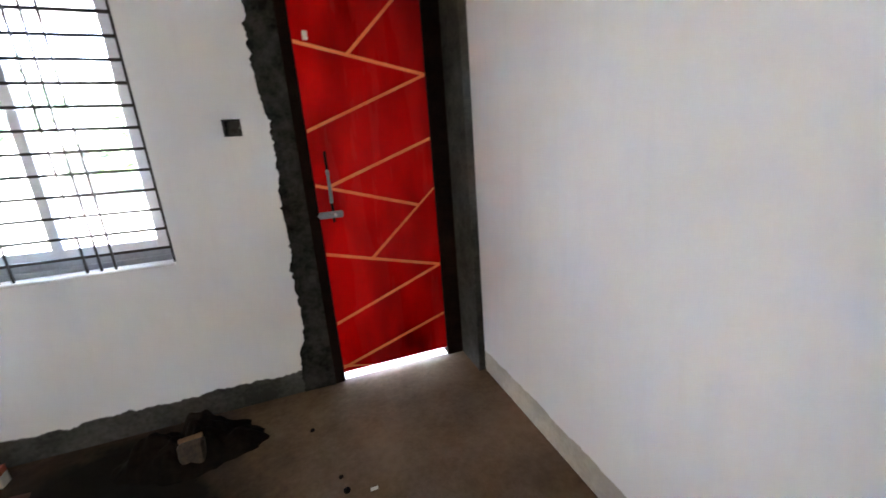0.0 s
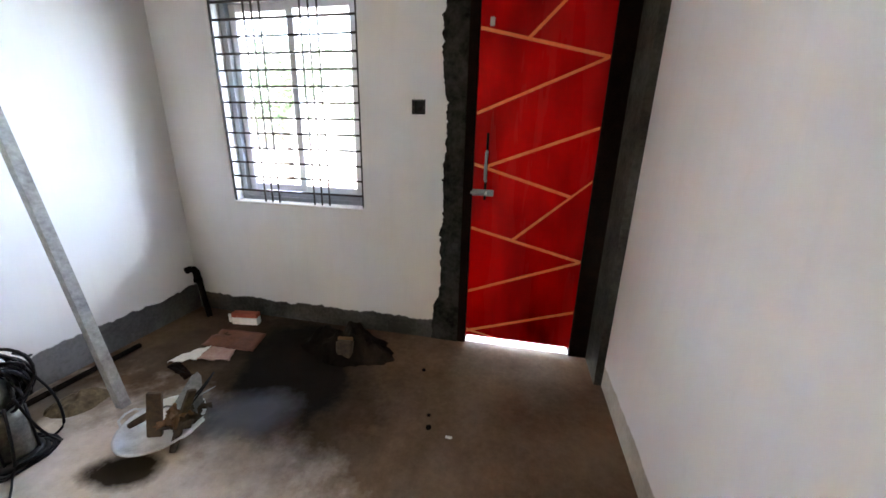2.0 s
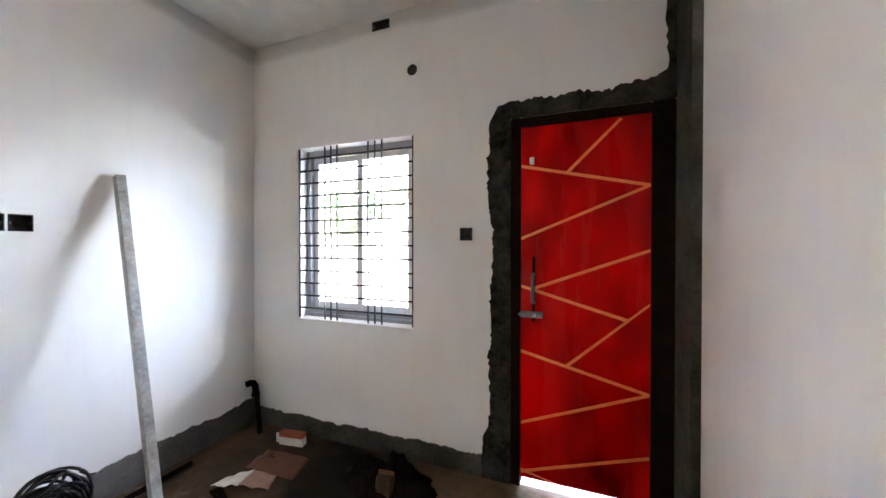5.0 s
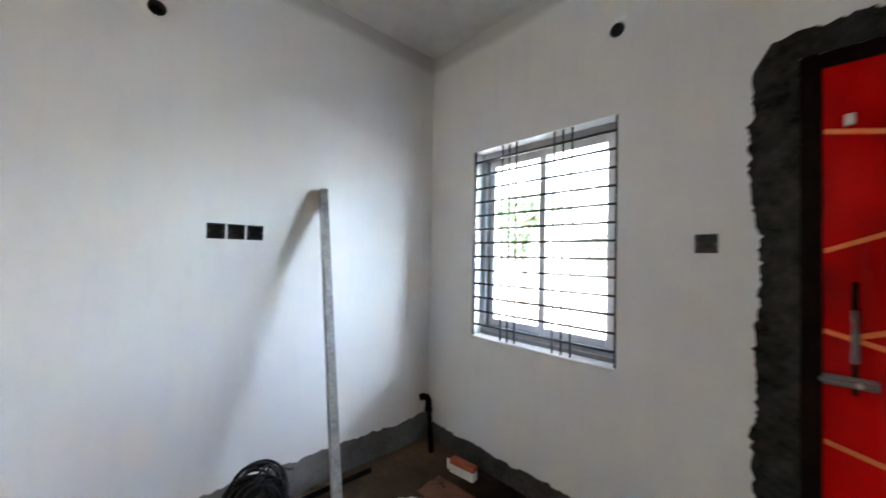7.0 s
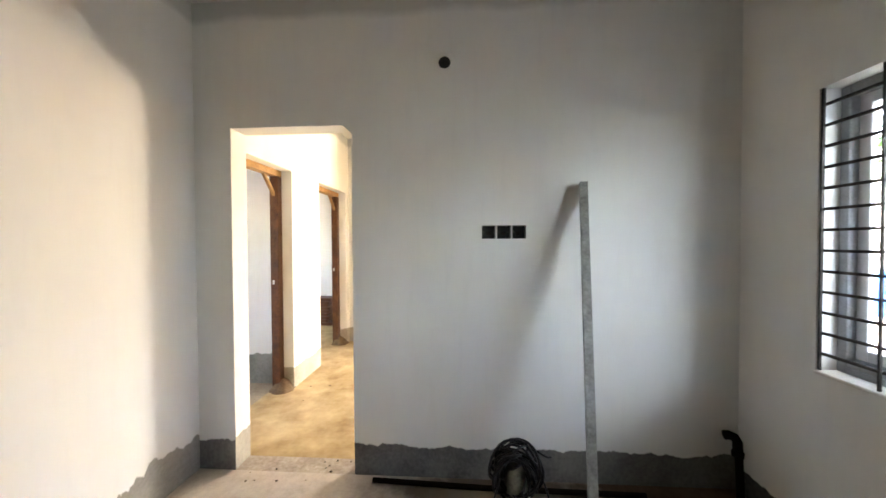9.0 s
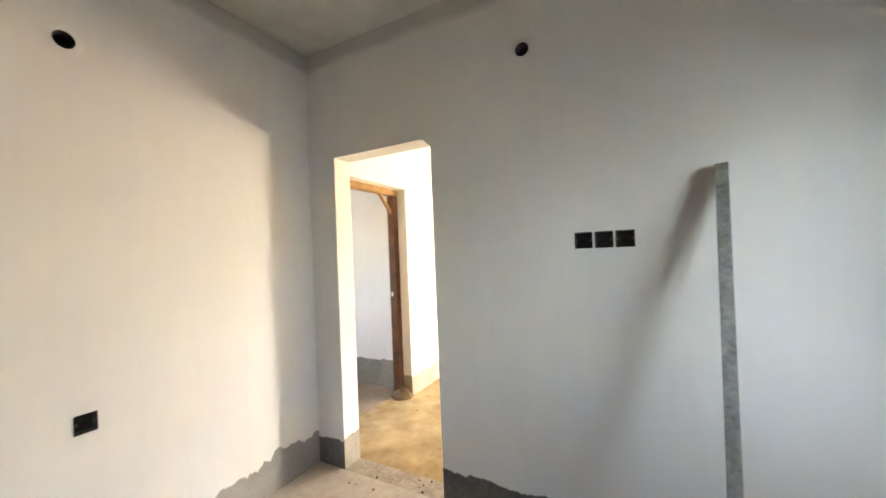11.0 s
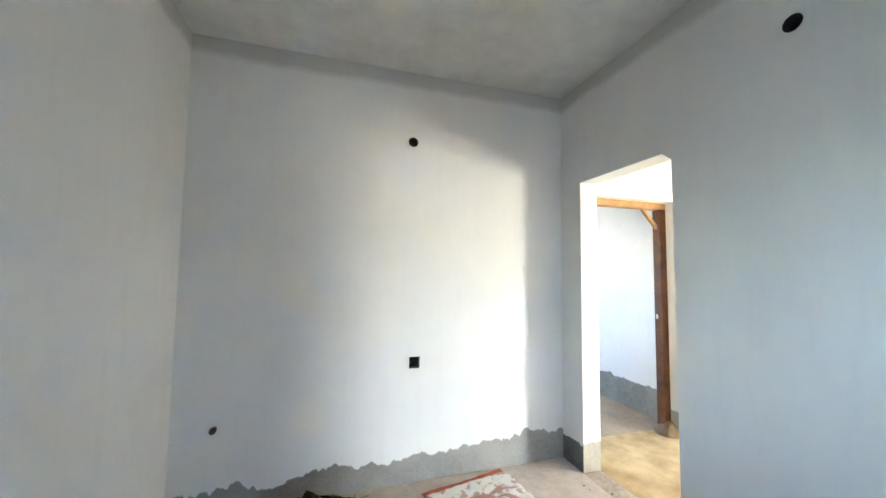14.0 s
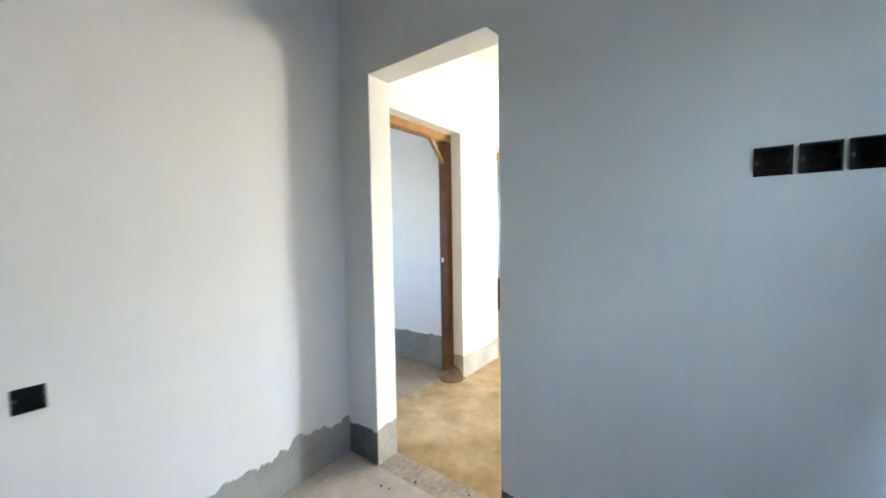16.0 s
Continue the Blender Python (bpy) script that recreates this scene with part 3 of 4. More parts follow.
def sash(x0, x1, y):
    box("sash_stile", (x0, y, WZ0 + 0.065), (x0 + 0.045, y + 0.026, WZ1 - 0.05), M_ALU, window, 0.003)
    box("sash_stile", (x1 - 0.045, y, WZ0 + 0.065), (x1, y + 0.026, WZ1 - 0.05), M_ALU, window, 0.003)
    box("sash_rail", (x0 + 0.046, y, WZ0 + 0.066), (x1 - 0.046, y + 0.026, WZ0 + 0.11), M_ALU, window, 0.003)
    box("sash_rail", (x0 + 0.046, y, WZ1 - 0.095), (x1 - 0.046, y + 0.026, WZ1 - 0.051), M_ALU, window, 0.003)
    pane = box("pane", (x0 + 0.04, y + 0.011, WZ0 + 0.1), (x1 - 0.04, y + 0.015, WZ1 - 0.085), M_GLASS, window)
    pane.visible_shadow = False


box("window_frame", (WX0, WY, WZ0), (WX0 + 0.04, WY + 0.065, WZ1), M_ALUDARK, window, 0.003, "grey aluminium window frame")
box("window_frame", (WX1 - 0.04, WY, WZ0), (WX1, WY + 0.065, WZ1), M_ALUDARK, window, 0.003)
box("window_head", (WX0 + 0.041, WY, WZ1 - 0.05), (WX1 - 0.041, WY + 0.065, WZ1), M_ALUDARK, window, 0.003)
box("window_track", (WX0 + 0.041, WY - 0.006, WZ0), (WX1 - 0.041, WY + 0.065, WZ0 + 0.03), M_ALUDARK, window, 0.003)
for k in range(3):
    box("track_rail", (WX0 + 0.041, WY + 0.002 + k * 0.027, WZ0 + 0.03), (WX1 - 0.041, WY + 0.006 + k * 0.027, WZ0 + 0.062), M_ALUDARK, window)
sash(WX0 + 0.042, 0.925, WY + 0.034)
sash(0.88, WX1 - 0.042, WY + 0.007)
box("window_sill", (WX0 + 0.002, L - 0.012, WZ0 - 0.012), (WX1 - 0.002, WY, WZ0 + 0.003), M_PAPER, window, 0.004, "white plastered window sill")

grille = thing("window_grille", "dark painted iron bar grille set in the window", "window grille")
GY = L + 0.02
for i in range(13):
    z = 2.0 - 0.0902 * i
    box("bar", (WX0 + 0.001, GY - 0.005, z - 0.006), (WX1 - 0.001, GY + 0.005, z + 0.006), M_IRON, grille)
for x in (0.668, 0.72, 0.772, 1.025, 1.077, 1.13):
    box("upright_bar", (x - 0.004, GY - 0.0145, WZ0 + 0.003), (x + 0.004, GY - 0.0052, WZ1 - 0.001), M_IRON, grille)
for x in (WX0 + 0.008, WX1 - 0.008):
    box("upright_bar", (x - 0.004, GY - 0.0165, WZ0 + 0.003), (x + 0.004, GY - 0.0052, WZ1 - 0.001), M_IRON, grille)

# ---- electrical boxes in the walls ----


def switch_box(lo, hi, axis, face, away, label, group=""):
    """An empty flush box: metal back, four thin sides with a small lip, two screw lugs. lo, hi: (u, z)."""
    t = thing("switch_box", label, "switch box", group)

    def b(name, u0, u1, d0, d1, z0, z1, m):
        d0, d1 = face + away * d0, face + away * d1
        p, q = ((d0, u0, z0), (d1, u1, z1)) if axis == "x" else ((u0, d0, z0), (u1, d1, z1))
        return box(name, [min(v) for v in zip(p, q)], [max(v) for v in zip(p, q)], m, t)

    (u0, z0), (u1, z1), e = lo, hi, 0.003
    b("back", u0, u1, 0.041, 0.044, z0, z1, M_BLACK)
    b("side", u0, u0 + e, -0.003, 0.041, z0, z1, M_BLACK)
    b("side", u1 - e, u1, -0.003, 0.041, z0, z1, M_BLACK)
    b("side", u0 + e, u1 - e, -0.003, 0.041, z0, z0 + e, M_BLACK)
    b("side", u0 + e, u1 - e, -0.003, 0.041, z1 - e, z1, M_BLACK)
    m = (z0 + z1) / 2
    b("screw_lug", u0 + e, u0 + 0.011, 0.004, 0.01, m - 0.005, m + 0.005, M_METAL)
    b("screw_lug", u1 - 0.011, u1 - e, 0.004, 0.01, m - 0.005, m + 0.005, M_METAL)
    b("knockout", u0 + 0.025, u1 - 0.025, 0.037, 0.041, z0 + 0.02, z0 + 0.04, M_IRON)
    return t


switch_box((1.678, 1.4), (1.755, 1.477), "y", L, 1, "empty black flush switch box beside the red door")
for a, b in WEST_BOXES:
    switch_box((a, 1.432), (b, 1.509), "x", 0, -1, "empty black flush switch box in a row of three", "row of three switch boxes")
switch_box((1.167, 0.762), (1.24, 0.84), "y", 0, -1, "empty black flush socket box low in the wall")
switch_box((1.066, 2.784), (1.195, 2.844), "y", L, 1, "narrow dark box opening just under the ceiling")


def round_box(m):
    """A round conduit box with a plaster collar; its axis is the z axis of m, pointing into the room."""
    t = thing("round_box", "round dark conduit box set in the plaster", "conduit box", "conduit boxes", at=m)
    bm = bmesh.new()
    add_lathe(bm, [(0.031, -0.045), (0.031, 0.004), (0.035, 0.005), (0.035, -0.045)], 20)
    part("cup", bm, M_BLACK, t, smooth=True)
    bm = bmesh.new()
    add_lathe(bm, [(0.031, -0.043), (0.031, -0.04)], 20)
    part("cup_bottom", bm, M_BLACK, t)
    bm = bmesh.new()
    rings = []
    for r, z in ((0.0345, 0.004), (0.046, 0.004), (0.062, 0.0008)):
        rings.append([bm.verts.new((r * (1 + 0.05 * math.sin(k * 2.3)) * math.cos(k * math.tau / 24), r * (1 + 0.05 * math.sin(k * 2.3)) * math.sin(k * math.tau / 24), z)) for k in range(24)])
    for p, q in zip(rings, rings[1:]):
        for k in range(24):
            bm.faces.new((p[k], p[(k + 1) % 24], q[(k + 1) % 24], q[k]))
    part("plaster_collar", bm, M_PRIMER, t, smooth=True)
    return t


round_box(pose(1.36, L, 2.48, 90, 0, 0))
round_box(pose(0, 1.549, 2.462, 0, 90, 0))
round_box(pose(1.238, 0, 2.361, -90, 0, 0))

stub = thing("pipe_stub", "short brown capped water pipe stub in the wall", "pipe stub")
tube("pipe", [(2.404, -0.02, 0.491), (2.404, 0.03, 0.491)], 0.013, M_CARD, stub, 12)
tube("cap", [(2.404, 0.022, 0.491), (2.404, 0.045, 0.491)], 0.018, M_TOOL, stub, 8)

# ---- tools and litter under the window ----


def leaning(a, b, w, t, name, material, parent):
    """A rectangular section tube of width w and thickness t from a up to b."""
    a, b = Vector(a), Vector(b)
    d = b - a
    turn = d.to_track_quat("Z", "Y").to_matrix().to_4x4()
    return box(name, (-w / 2, -t / 2, 0), (w / 2, t / 2, d.length), material, parent, 0.002, m=Matrix.Translation(a) @ turn)


bar = thing("screed_bar", "long grey worn screed bar leaning against the wall", "screed bar")
leaning((0.54, 2.225, 0.012), (0.026, 2.335, 1.74), 0.042, 0.058, "bar_body", M_BAR, bar)
leaning((0.0262, 2.335, 1.7392), (0.0256, 2.3351, 1.7415), 0.0425, 0.0585, "end_cap", M_CEMENT, bar)

pan = thing("mortar_pan", "round cement-crusted mortar pan lying tilted with tools", "mortar pan", at=pose(0.86, 2.15, 0.012, 4, -3, 0))
lathe("bowl", [(0.08, 0.0), (0.105, 0.004), (0.14, 0.02), (0.162, 0.04), (0.168, 0.041), (0.168, 0.046), (0.157, 0.045), (0.134, 0.026), (0.1, 0.012), (0.06, 0.01), (0.001, 0.01)], M_PAN, pan, 40)
for s in (1, -1):
    tube("pan_handle", [(0.162 * s, -0.05, 0.042), (0.187 * s, -0.035, 0.055), (0.192 * s, 0, 0.06), (0.187 * s, 0.035, 0.055), (0.162 * s, 0.05, 0.042)], 0.005, M_PAN, pan)


def trowel(m):
    t = thing("trowel", "steel plastering trowel with a wooden handle in the pan", "trowel", at=m)
    bm = bmesh.new()
    pts = [(-0.045, 0), (0.045, 0), (0.055, 0.05), (0.02, 0.17), (0, 0.19), (-0.02, 0.17), (-0.055, 0.05)]
    f = [bm.verts.new((x, y, 0.001)) for x, y in pts]
    k = [bm.verts.new((x, y, -0.002)) for x, y in pts]
    bm.faces.new(f)
    bm.faces.new(k[::-1])
    for i in range(7):
        bm.faces.new((f[i], k[i], k[(i + 1) % 7], f[(i + 1) % 7]))
    part("blade", bm, M_STEEL, t)
    tube("neck", [(0, 0.03, 0.002), (0, -0.01, 0.035), (0, -0.05, 0.04)], 0.005, M_STEEL, t)
    tube("handle", [(0, -0.045, 0.04), (0, -0.08, 0.04), (0, -0.13, 0.04), (0, -0.16, 0.04)], [0.011, 0.016, 0.015, 0.012], M_TOOL, t, 10)
    return t


trowel(pose(0.93, 2.2, 0.07, 35, 10, 30))
trowel(pose(0.86, 2.2, 0.07, 25, -20, -60))
fl = thing("wooden_float", "worn wooden plastering float standing in the pan", "plastering float")
box("board", (-0.028, -0.012, 0), (0.028, 0.006, 0.2), M_TOOL, fl, 0.002, m=pose(0.86, 2.11, 0.02, -8, 6, 25))
tube("grip", [pose(0.86, 2.11, 0.02, -8, 6, 25) @ Vector(p) for p in ((0, 0.004, 0.06), (0, 0.035, 0.08), (0, 0.035, 0.16), (0, 0.004, 0.18))], 0.011, M_TOOL, fl)
wire = thing("bent_wire", "thin black wire bent over the pan", "wire")
tube("wire_loop", [(0.93, 2.13, 0.06), (0.97, 2.18, 0.12), (1.0, 2.26, 0.19), (1.0, 2.31, 0.22), (0.97, 2.27, 0.17), (0.93, 2.2, 0.1)], 0.004, M_RUBBER, wire)
stick = thing("short_batten", "short rough offcut of wood standing in the pan", "batten")
box("batten", (-0.016, -0.009, 0), (0.016, 0.009, 0.2), M_TOOL, stick, 0.002, m=pose(0.94, 2.14, 0.03, 10, 22, 70))


def mound(name, label, category, cx, cy, rx, ry, h, material, turn=0.0, rings=12, sides=36, rough=0.35, seed=0.0, kind=""):
    """A low uneven heap on the floor, fading out to a ragged edge."""
    bm = bmesh.new()
    c, s = math.cos(turn), math.sin(turn)
    rows = []
    for i in range(rings + 1):
        f = i / rings
        ring = []
        for k in range(sides):
            a = k * math.tau / sides
            e = 1 + 0.22 * noise.noise((math.cos(a) * 1.6 + seed, math.sin(a) * 1.6, seed)) + 0.1 * noise.noise((math.cos(a) * 5, math.sin(a) * 5 + seed, 2.0))
            u, v = math.cos(a) * rx * f * e, math.sin(a) * ry * f * e
            z = h * (1 - f * f) ** 1.3 * (1 + rough * noise.noise((u * 9 + seed, v * 9, 1.0)) + rough * 0.5 * noise.noise((u * 27, v * 27 + seed, 4.0)))
            ring.append(bm.verts.new((cx + u * c - v * s, cy + u * s + v * c, max(z, 0) - (0.006 if i == rings else 0))))
        rows.append(ring)
    for p, q in zip(rows, rows[1:]):
        for k in range(sides):
            bm.faces.new((p[k], q[k], q[(k + 1) % sides], p[(k + 1) % sides]))
    bmesh.ops.remove_doubles(bm, verts=bm.verts, dist=0.0004)
    bmesh.ops.recalc_face_normals(bm, faces=bm.faces)
    return tagged(part(name, bm, material, smooth=True), label, category, kind=kind)


mound("rubble_heap", "small heap of brown rubble by the wall", "rubble heap", 0.3, 2.2, 0.13, 0.09, 0.05, M_RUBBLE, 0.9, seed=5.0, rough=0.9, kind="stuff")
mound("black_sack", "crumpled black plastic sack lying by the wall", "sack", 1.33, 2.96, 0.3, 0.19, 0.125, M_SACK, -0.12, seed=31.0, rough=0.75, rings=30, sides=80)


def sheet(name, label, category, corners, material, crumple, lift, n=12, seed=0.0, thickness=0.004, parent=None):
    """A creased sheet over four corners (x, y, z), with thickness."""
    a, b, c, d = [Vector(p) for p in corners]
    bm = bmesh.new()
    g = []
    for i in range(n + 1):
        row = []
        for j in range(n + 1):
            u, v = i / n, j / n
            p = a.lerp(b, u).lerp(d.lerp(c, u), v)
            k = noise.noise((u * 3.3 + seed, v * 3.3, seed)) + 0.5 * noise.noise((u * 9, v * 9 + seed, 7.0))
            p.z += lift + crumple * (0.6 + k)
            p.x += crumple * 0.6 * noise.noise((u * 6, v * 6, seed + 3))
            p.y += crumple * 0.6 * noise.noise((u * 6, v * 6, seed + 9))
            row.append(bm.verts.new(p))
        g.append(row)
    for i in range(n):
        for j in range(n):
            bm.faces.new((g[i][j], g[i + 1][j], g[i + 1][j + 1], g[i][j + 1]))
    r = bmesh.ops.extrude_face_region(bm, geom=bm.faces[:])
    for v in r["geom"]:
        if isinstance(v, bmesh.types.BMVert):
            v.co.z -= thickness
    bmesh.ops.recalc_face_normals(bm, faces=bm.faces)
    ob = part(name, bm, material, parent, label if parent else "", smooth=True)
    return ob if parent else tagged(ob, label, category)


sheet("cement_rag", "stiff grey-brown cement-soaked rag in the pan", "rag", [(0.88, 2.1, 0.03), (1.02, 2.14, 0.03), (0.99, 2.28, 0.03), (0.87, 2.24, 0.025)], M_TOOL, 0.045, 0.02, 16, seed=33.0)
sheet("sacking_scrap", "torn brown sacking scrap in the pan", "rag", [(0.9, 2.08, 0.05), (0.98, 2.1, 0.06), (0.99, 2.19, 0.05), (0.9, 2.18, 0.06)], M_CARD, 0.04, 0.03, 12, seed=41.0)


def carton(name, label, m, size, top):
    """A small folded carton with a printed lid panel."""
    t = thing(name, label, "carton", at=m)
    x, y, z = size
    box("carton_body", (-x / 2, -y / 2, 0), (x / 2, y / 2, z * 0.62), M_PAPER, t, 0.002)
    box("printed_panel", (-x / 2, -y / 2, z * 0.62 + 0.0005), (x / 2, y / 2, z), top, t, 0.002)
    bm = bmesh.new()
    add_box(bm, (-x / 2 - 0.02, -y / 2 - 0.001, z * 0.2), (-x / 2 - 0.0005, -y / 2 + 0.002, z * 0.95), 0)
    part("flap", bm, M_PAPER, t)
    return t


carton("carton", "white and orange carton standing by the wall", pose(0.51, 3.07, 0.0, 0, 0, 8), (0.18, 0.05, 0.085), M_ORANGE)
sheet("carton_sheet", "flattened red-brown carton sheet on the floor", "carton", [(0.44, 2.76, 0), (0.8, 2.77, 0), (0.74, 2.97, 0), (0.42, 2.95, 0)], M_REDBROWN, 0.012, 0.002, seed=1.0)
pk = thing("torn_packet", "torn white and pink paper packet on the floor", "packet")
sheet("white_half", "", "", [(0.41, 2.56, 0), (0.57, 2.6, 0.02), (0.56, 2.72, 0.03), (0.43, 2.66, 0.0)], M_PAPER, 0.012, 0.003, seed=4.0, parent=pk)
sheet("printed_half", "faded pink printed half", "", [(0.572, 2.6, 0.02), (0.73, 2.66, 0), (0.68, 2.77, 0.0), (0.562, 2.72, 0.03)], M_PINK, 0.01, 0.003, seed=6.0, parent=pk)
sheet("dark_offcut", "dark brown curled offcut on the floor", "offcut", [(0.44, 2.53, 0), (0.63, 2.46, 0), (0.65, 2.5, 0.0), (0.47, 2.58, 0)], M_FRAME, 0.012, 0.004, seed=7.0)
pkt = thing("brown_packet", "brown paper packet standing by the black sack", "packet", at=pose(1.37, 2.84, 0.0, -12, 0, 6))
box("packet_body", (-0.05, -0.03, 0), (0.05, 0.03, 0.12), M_TOOL, pkt, 0.012)
box("packet_fold", (-0.045, -0.006, 0.118), (0.045, 0.006, 0.138), M_CARD, pkt, 0.003)

drain = thing("elbow_pipe", "dark dirty pipe with an elbow leaning in the corner", "pipe")
tube("pipe", [(0.185, 3.09, 0.0), (0.08, 3.15, 0.27)], 0.019, M_SACK, drain, 14)
tube("elbow", [(0.077, 3.148, 0.255), (0.068, 3.152, 0.31), (0.06, 3.142, 0.332), (0.052, 3.118, 0.34), (0.048, 3.095, 0.337)], 0.024, M_SACK, drain, 14)
tube("collar", [(0.08, 3.145, 0.235), (0.076, 3.149, 0.262)], 0.029, M_SACK, drain, 14)

rod = thing("steel_rod", "long black pipe lying on the floor along the wall", "steel rod")
tube("rod", [(0.07, 1.12, 0.019), (0.1, 1.8, 0.019), (0.11, 2.65, 0.019)], 0.015, M_SACK, rod, 10)

# small motor with a cable wound over it
loop = thing("floor_wire", "thin dark wire loop lying on the floor", "wire")
tube("wire_ring", [(0.73 + 0.085 * math.cos(a) + 0.025 * math.sin(2 * a), 1.675 + 0.05 * math.sin(a), 0.005 + 0.004 * math.sin(3 * a)) for a in [i * math.tau / 32 for i in range(32)]], 0.0035, M_RUBBER, loop, 6, closed=True)
tube("wire_tail", [(0.66, 1.715, 0.006), (0.63, 1.77, 0.008), (0.57, 1.81, 0.008), (0.5, 1.85, 0.006)], 0.0035, M_RUBBER, loop, 6)
motor = thing("pump_motor", "upright metal pump motor with black cable wound over it", "pump motor", at=pose(0.42, 1.905, 0.0, 0, 0, 20))
lathe("base", [(0.085, 0), (0.088, 0.01), (0.085, 0.03), (0.07, 0.036)], M_BLACK, motor, 24)
lathe("body", [(0.066, 0.035), (0.07, 0.05), (0.07, 0.2), (0.064, 0.225), (0.05, 0.235)], M_METAL, motor, 28)
lathe("head", [(0.05, 0.234), (0.056, 0.25), (0.058, 0.3), (0.05, 0.35), (0.03, 0.372), (0.012, 0.378)], M_METAL, motor, 28)
for k in range(4):
    a = k * math.tau / 4 + 0.4
    tube("tie_rod", [(0.074 * math.cos(a), 0.074 * math.sin(a), 0.03), (0.074 * math.cos(a), 0.074 * math.sin(a), 0.235)], 0.0045, M_BLACK, motor, 6)
rng = random.Random(4)
for k in range(22):
    r, tilt, turn = 0.09 + rng.uniform(-0.015, 0.022), rng.uniform(-20, 20), rng.uniform(-32, 32)
    m = pose(rng.uniform(-0.025, 0.025), rng.uniform(-0.035, 0.035), 0.33 + rng.uniform(-0.035, 0.03), 90 + tilt, 0, 60 + turn)
    wob = rng.uniform(0.008, 0.022)
    pts = [m @ Vector((r * math.cos(a) * 0.95 + wob * math.sin(2 * a + k), r * 1.1 * math.sin(a), wob * math.sin(a * 3 + k))) for a in [i * math.tau / 28 for i in range(28)]]
    tube("cable_loop", pts, 0.0062, M_RUBBER, motor, 6, closed=True, label="black rubber cable loop")
for k in range(3):                              # the rest of the cable, slumped round the base
    r, cx, cy = rng.uniform(0.095, 0.11), rng.uniform(-0.01, 0.01), rng.uniform(-0.01, 0.01)
    z = 0.008 + 0.007 * k
    pts = [(cx + r * math.cos(a) + 0.014 * math.sin(3 * a + k), cy + r * math.sin(a) * 0.9 + 0.012 * math.sin(2 * a + 2 * k), max(0.008, z + 0.012 * math.sin(a * 2 + k))) for a in [i * math.tau / 28 for i in range(28)]]
    tube("cable_loop", pts, 0.0068, M_RUBBER, motor, 6, closed=True)
for pts in ([(0.02, -0.09, 0.33), (0.06, -0.16, 0.22), (0.1, -0.22, 0.1), (0.09, -0.2, 0.02), (0.02, -0.14, 0.008)],
            [(0.05, 0.09, 0.36), (0.08, 0.13, 0.2), (0.09, 0.12, 0.06), (0.04, 0.1, 0.008), (-0.02, 0.12, 0.008)],
            [(0.09, -0.02, 0.3), (0.11, 0.0, 0.15), (0.12, 0.04, 0.05), (0.1, 0.08, 0.008)],
            [(0.08, -0.05, 0.28), (0.1, -0.09, 0.12), (0.09, -0.11, 0.03), (0.02, -0.12, 0.007)],
            [(0.02, 0.1, 0.42), (0.0, 0.16, 0.37), (-0.02, 0.2, 0.35)]):
    fine = []
    for i in range(len(pts) - 1):
        p0, p1, p2, p3 = [Vector(pts[min(max(i + d, 0), len(pts) - 1)]) for d in (-1, 0, 1, 2)]
        for s in (0, 0.25, 0.5, 0.75):
            fine.append(0.5 * (2 * p1 + (p2 - p0) * s + (2 * p0 - 5 * p1 + 4 * p2 - p3) * s * s + (3 * p1 - p0 - 3 * p2 + p3) * s ** 3))
    fine.append(Vector(pts[-1]))
    tube("cable_end", fine, 0.005, M_RUBBER, motor, 6)

# ---- by the south wall ----
bag = thing("woven_sack", "flattened white woven sack printed in red-brown", "sack")
sheet("sack_face", "", "", [(1.16, 0.2, 0), (0.56, 0.075, 0), (0.47, 0.47, 0), (1.03, 0.62, 0)], M_BAG, 0.022, 0.006, 26, seed=12.0, parent=bag, thickness=0.006)
sheet("sack_seam", "red stitched edge band", "", [(1.18, 0.165, 0), (0.57, 0.045, 0), (0.558, 0.078, 0), (1.162, 0.203, 0)], M_ORANGE, 0.012, 0.008, 14, seed=13.0, parent=bag)

heap = mound("coir_bundle", "dark brown tangled coir bundle by the wall", "coir bundle", 1.88, 0.3, 0.5, 0.24, 0.15, M_COIR, 0.02, rings=22, sides=80, rough=0.5, seed=21.0)
rng = random.Random(9)
bm = bmesh.new()
for k in range(260):
    a, f = rng.uniform(0, math.tau), math.sqrt(rng.uniform(0, 1))
    x, y = 1.88 + 0.46 * f * math.cos(a), 0.3 + 0.22 * f * math.sin(a)
    z = 0.15 * (1 - f * f) ** 1.3
    d, pts = rng.uniform(-0.7, 0.7) + (0 if rng.random() < 0.7 else 1.6), []
    n = rng.uniform(0.12, 0.3)
    for i in range(6):
        s = (i / 5 - 0.5) * n
        px, py = x + s * math.cos(d + s * 2), y + s * math.sin(d + s * 2)
        g = min(1, ((px - 1.88) / 0.5) ** 2 + ((py - 0.3) / 0.24) ** 2)
        pts.append((px, max(py, 0.01), 0.15 * (1 - g) ** 1.3 + 0.006 + 0.02 * rng.random() * (1 - abs(i - 2.5) / 2.5)))
    add_tube(bm, pts, 0.0016, 3)
tagged(part("coir_tangle", bm, M_COIR, heap, "loose dark coir"), kind="stuff")
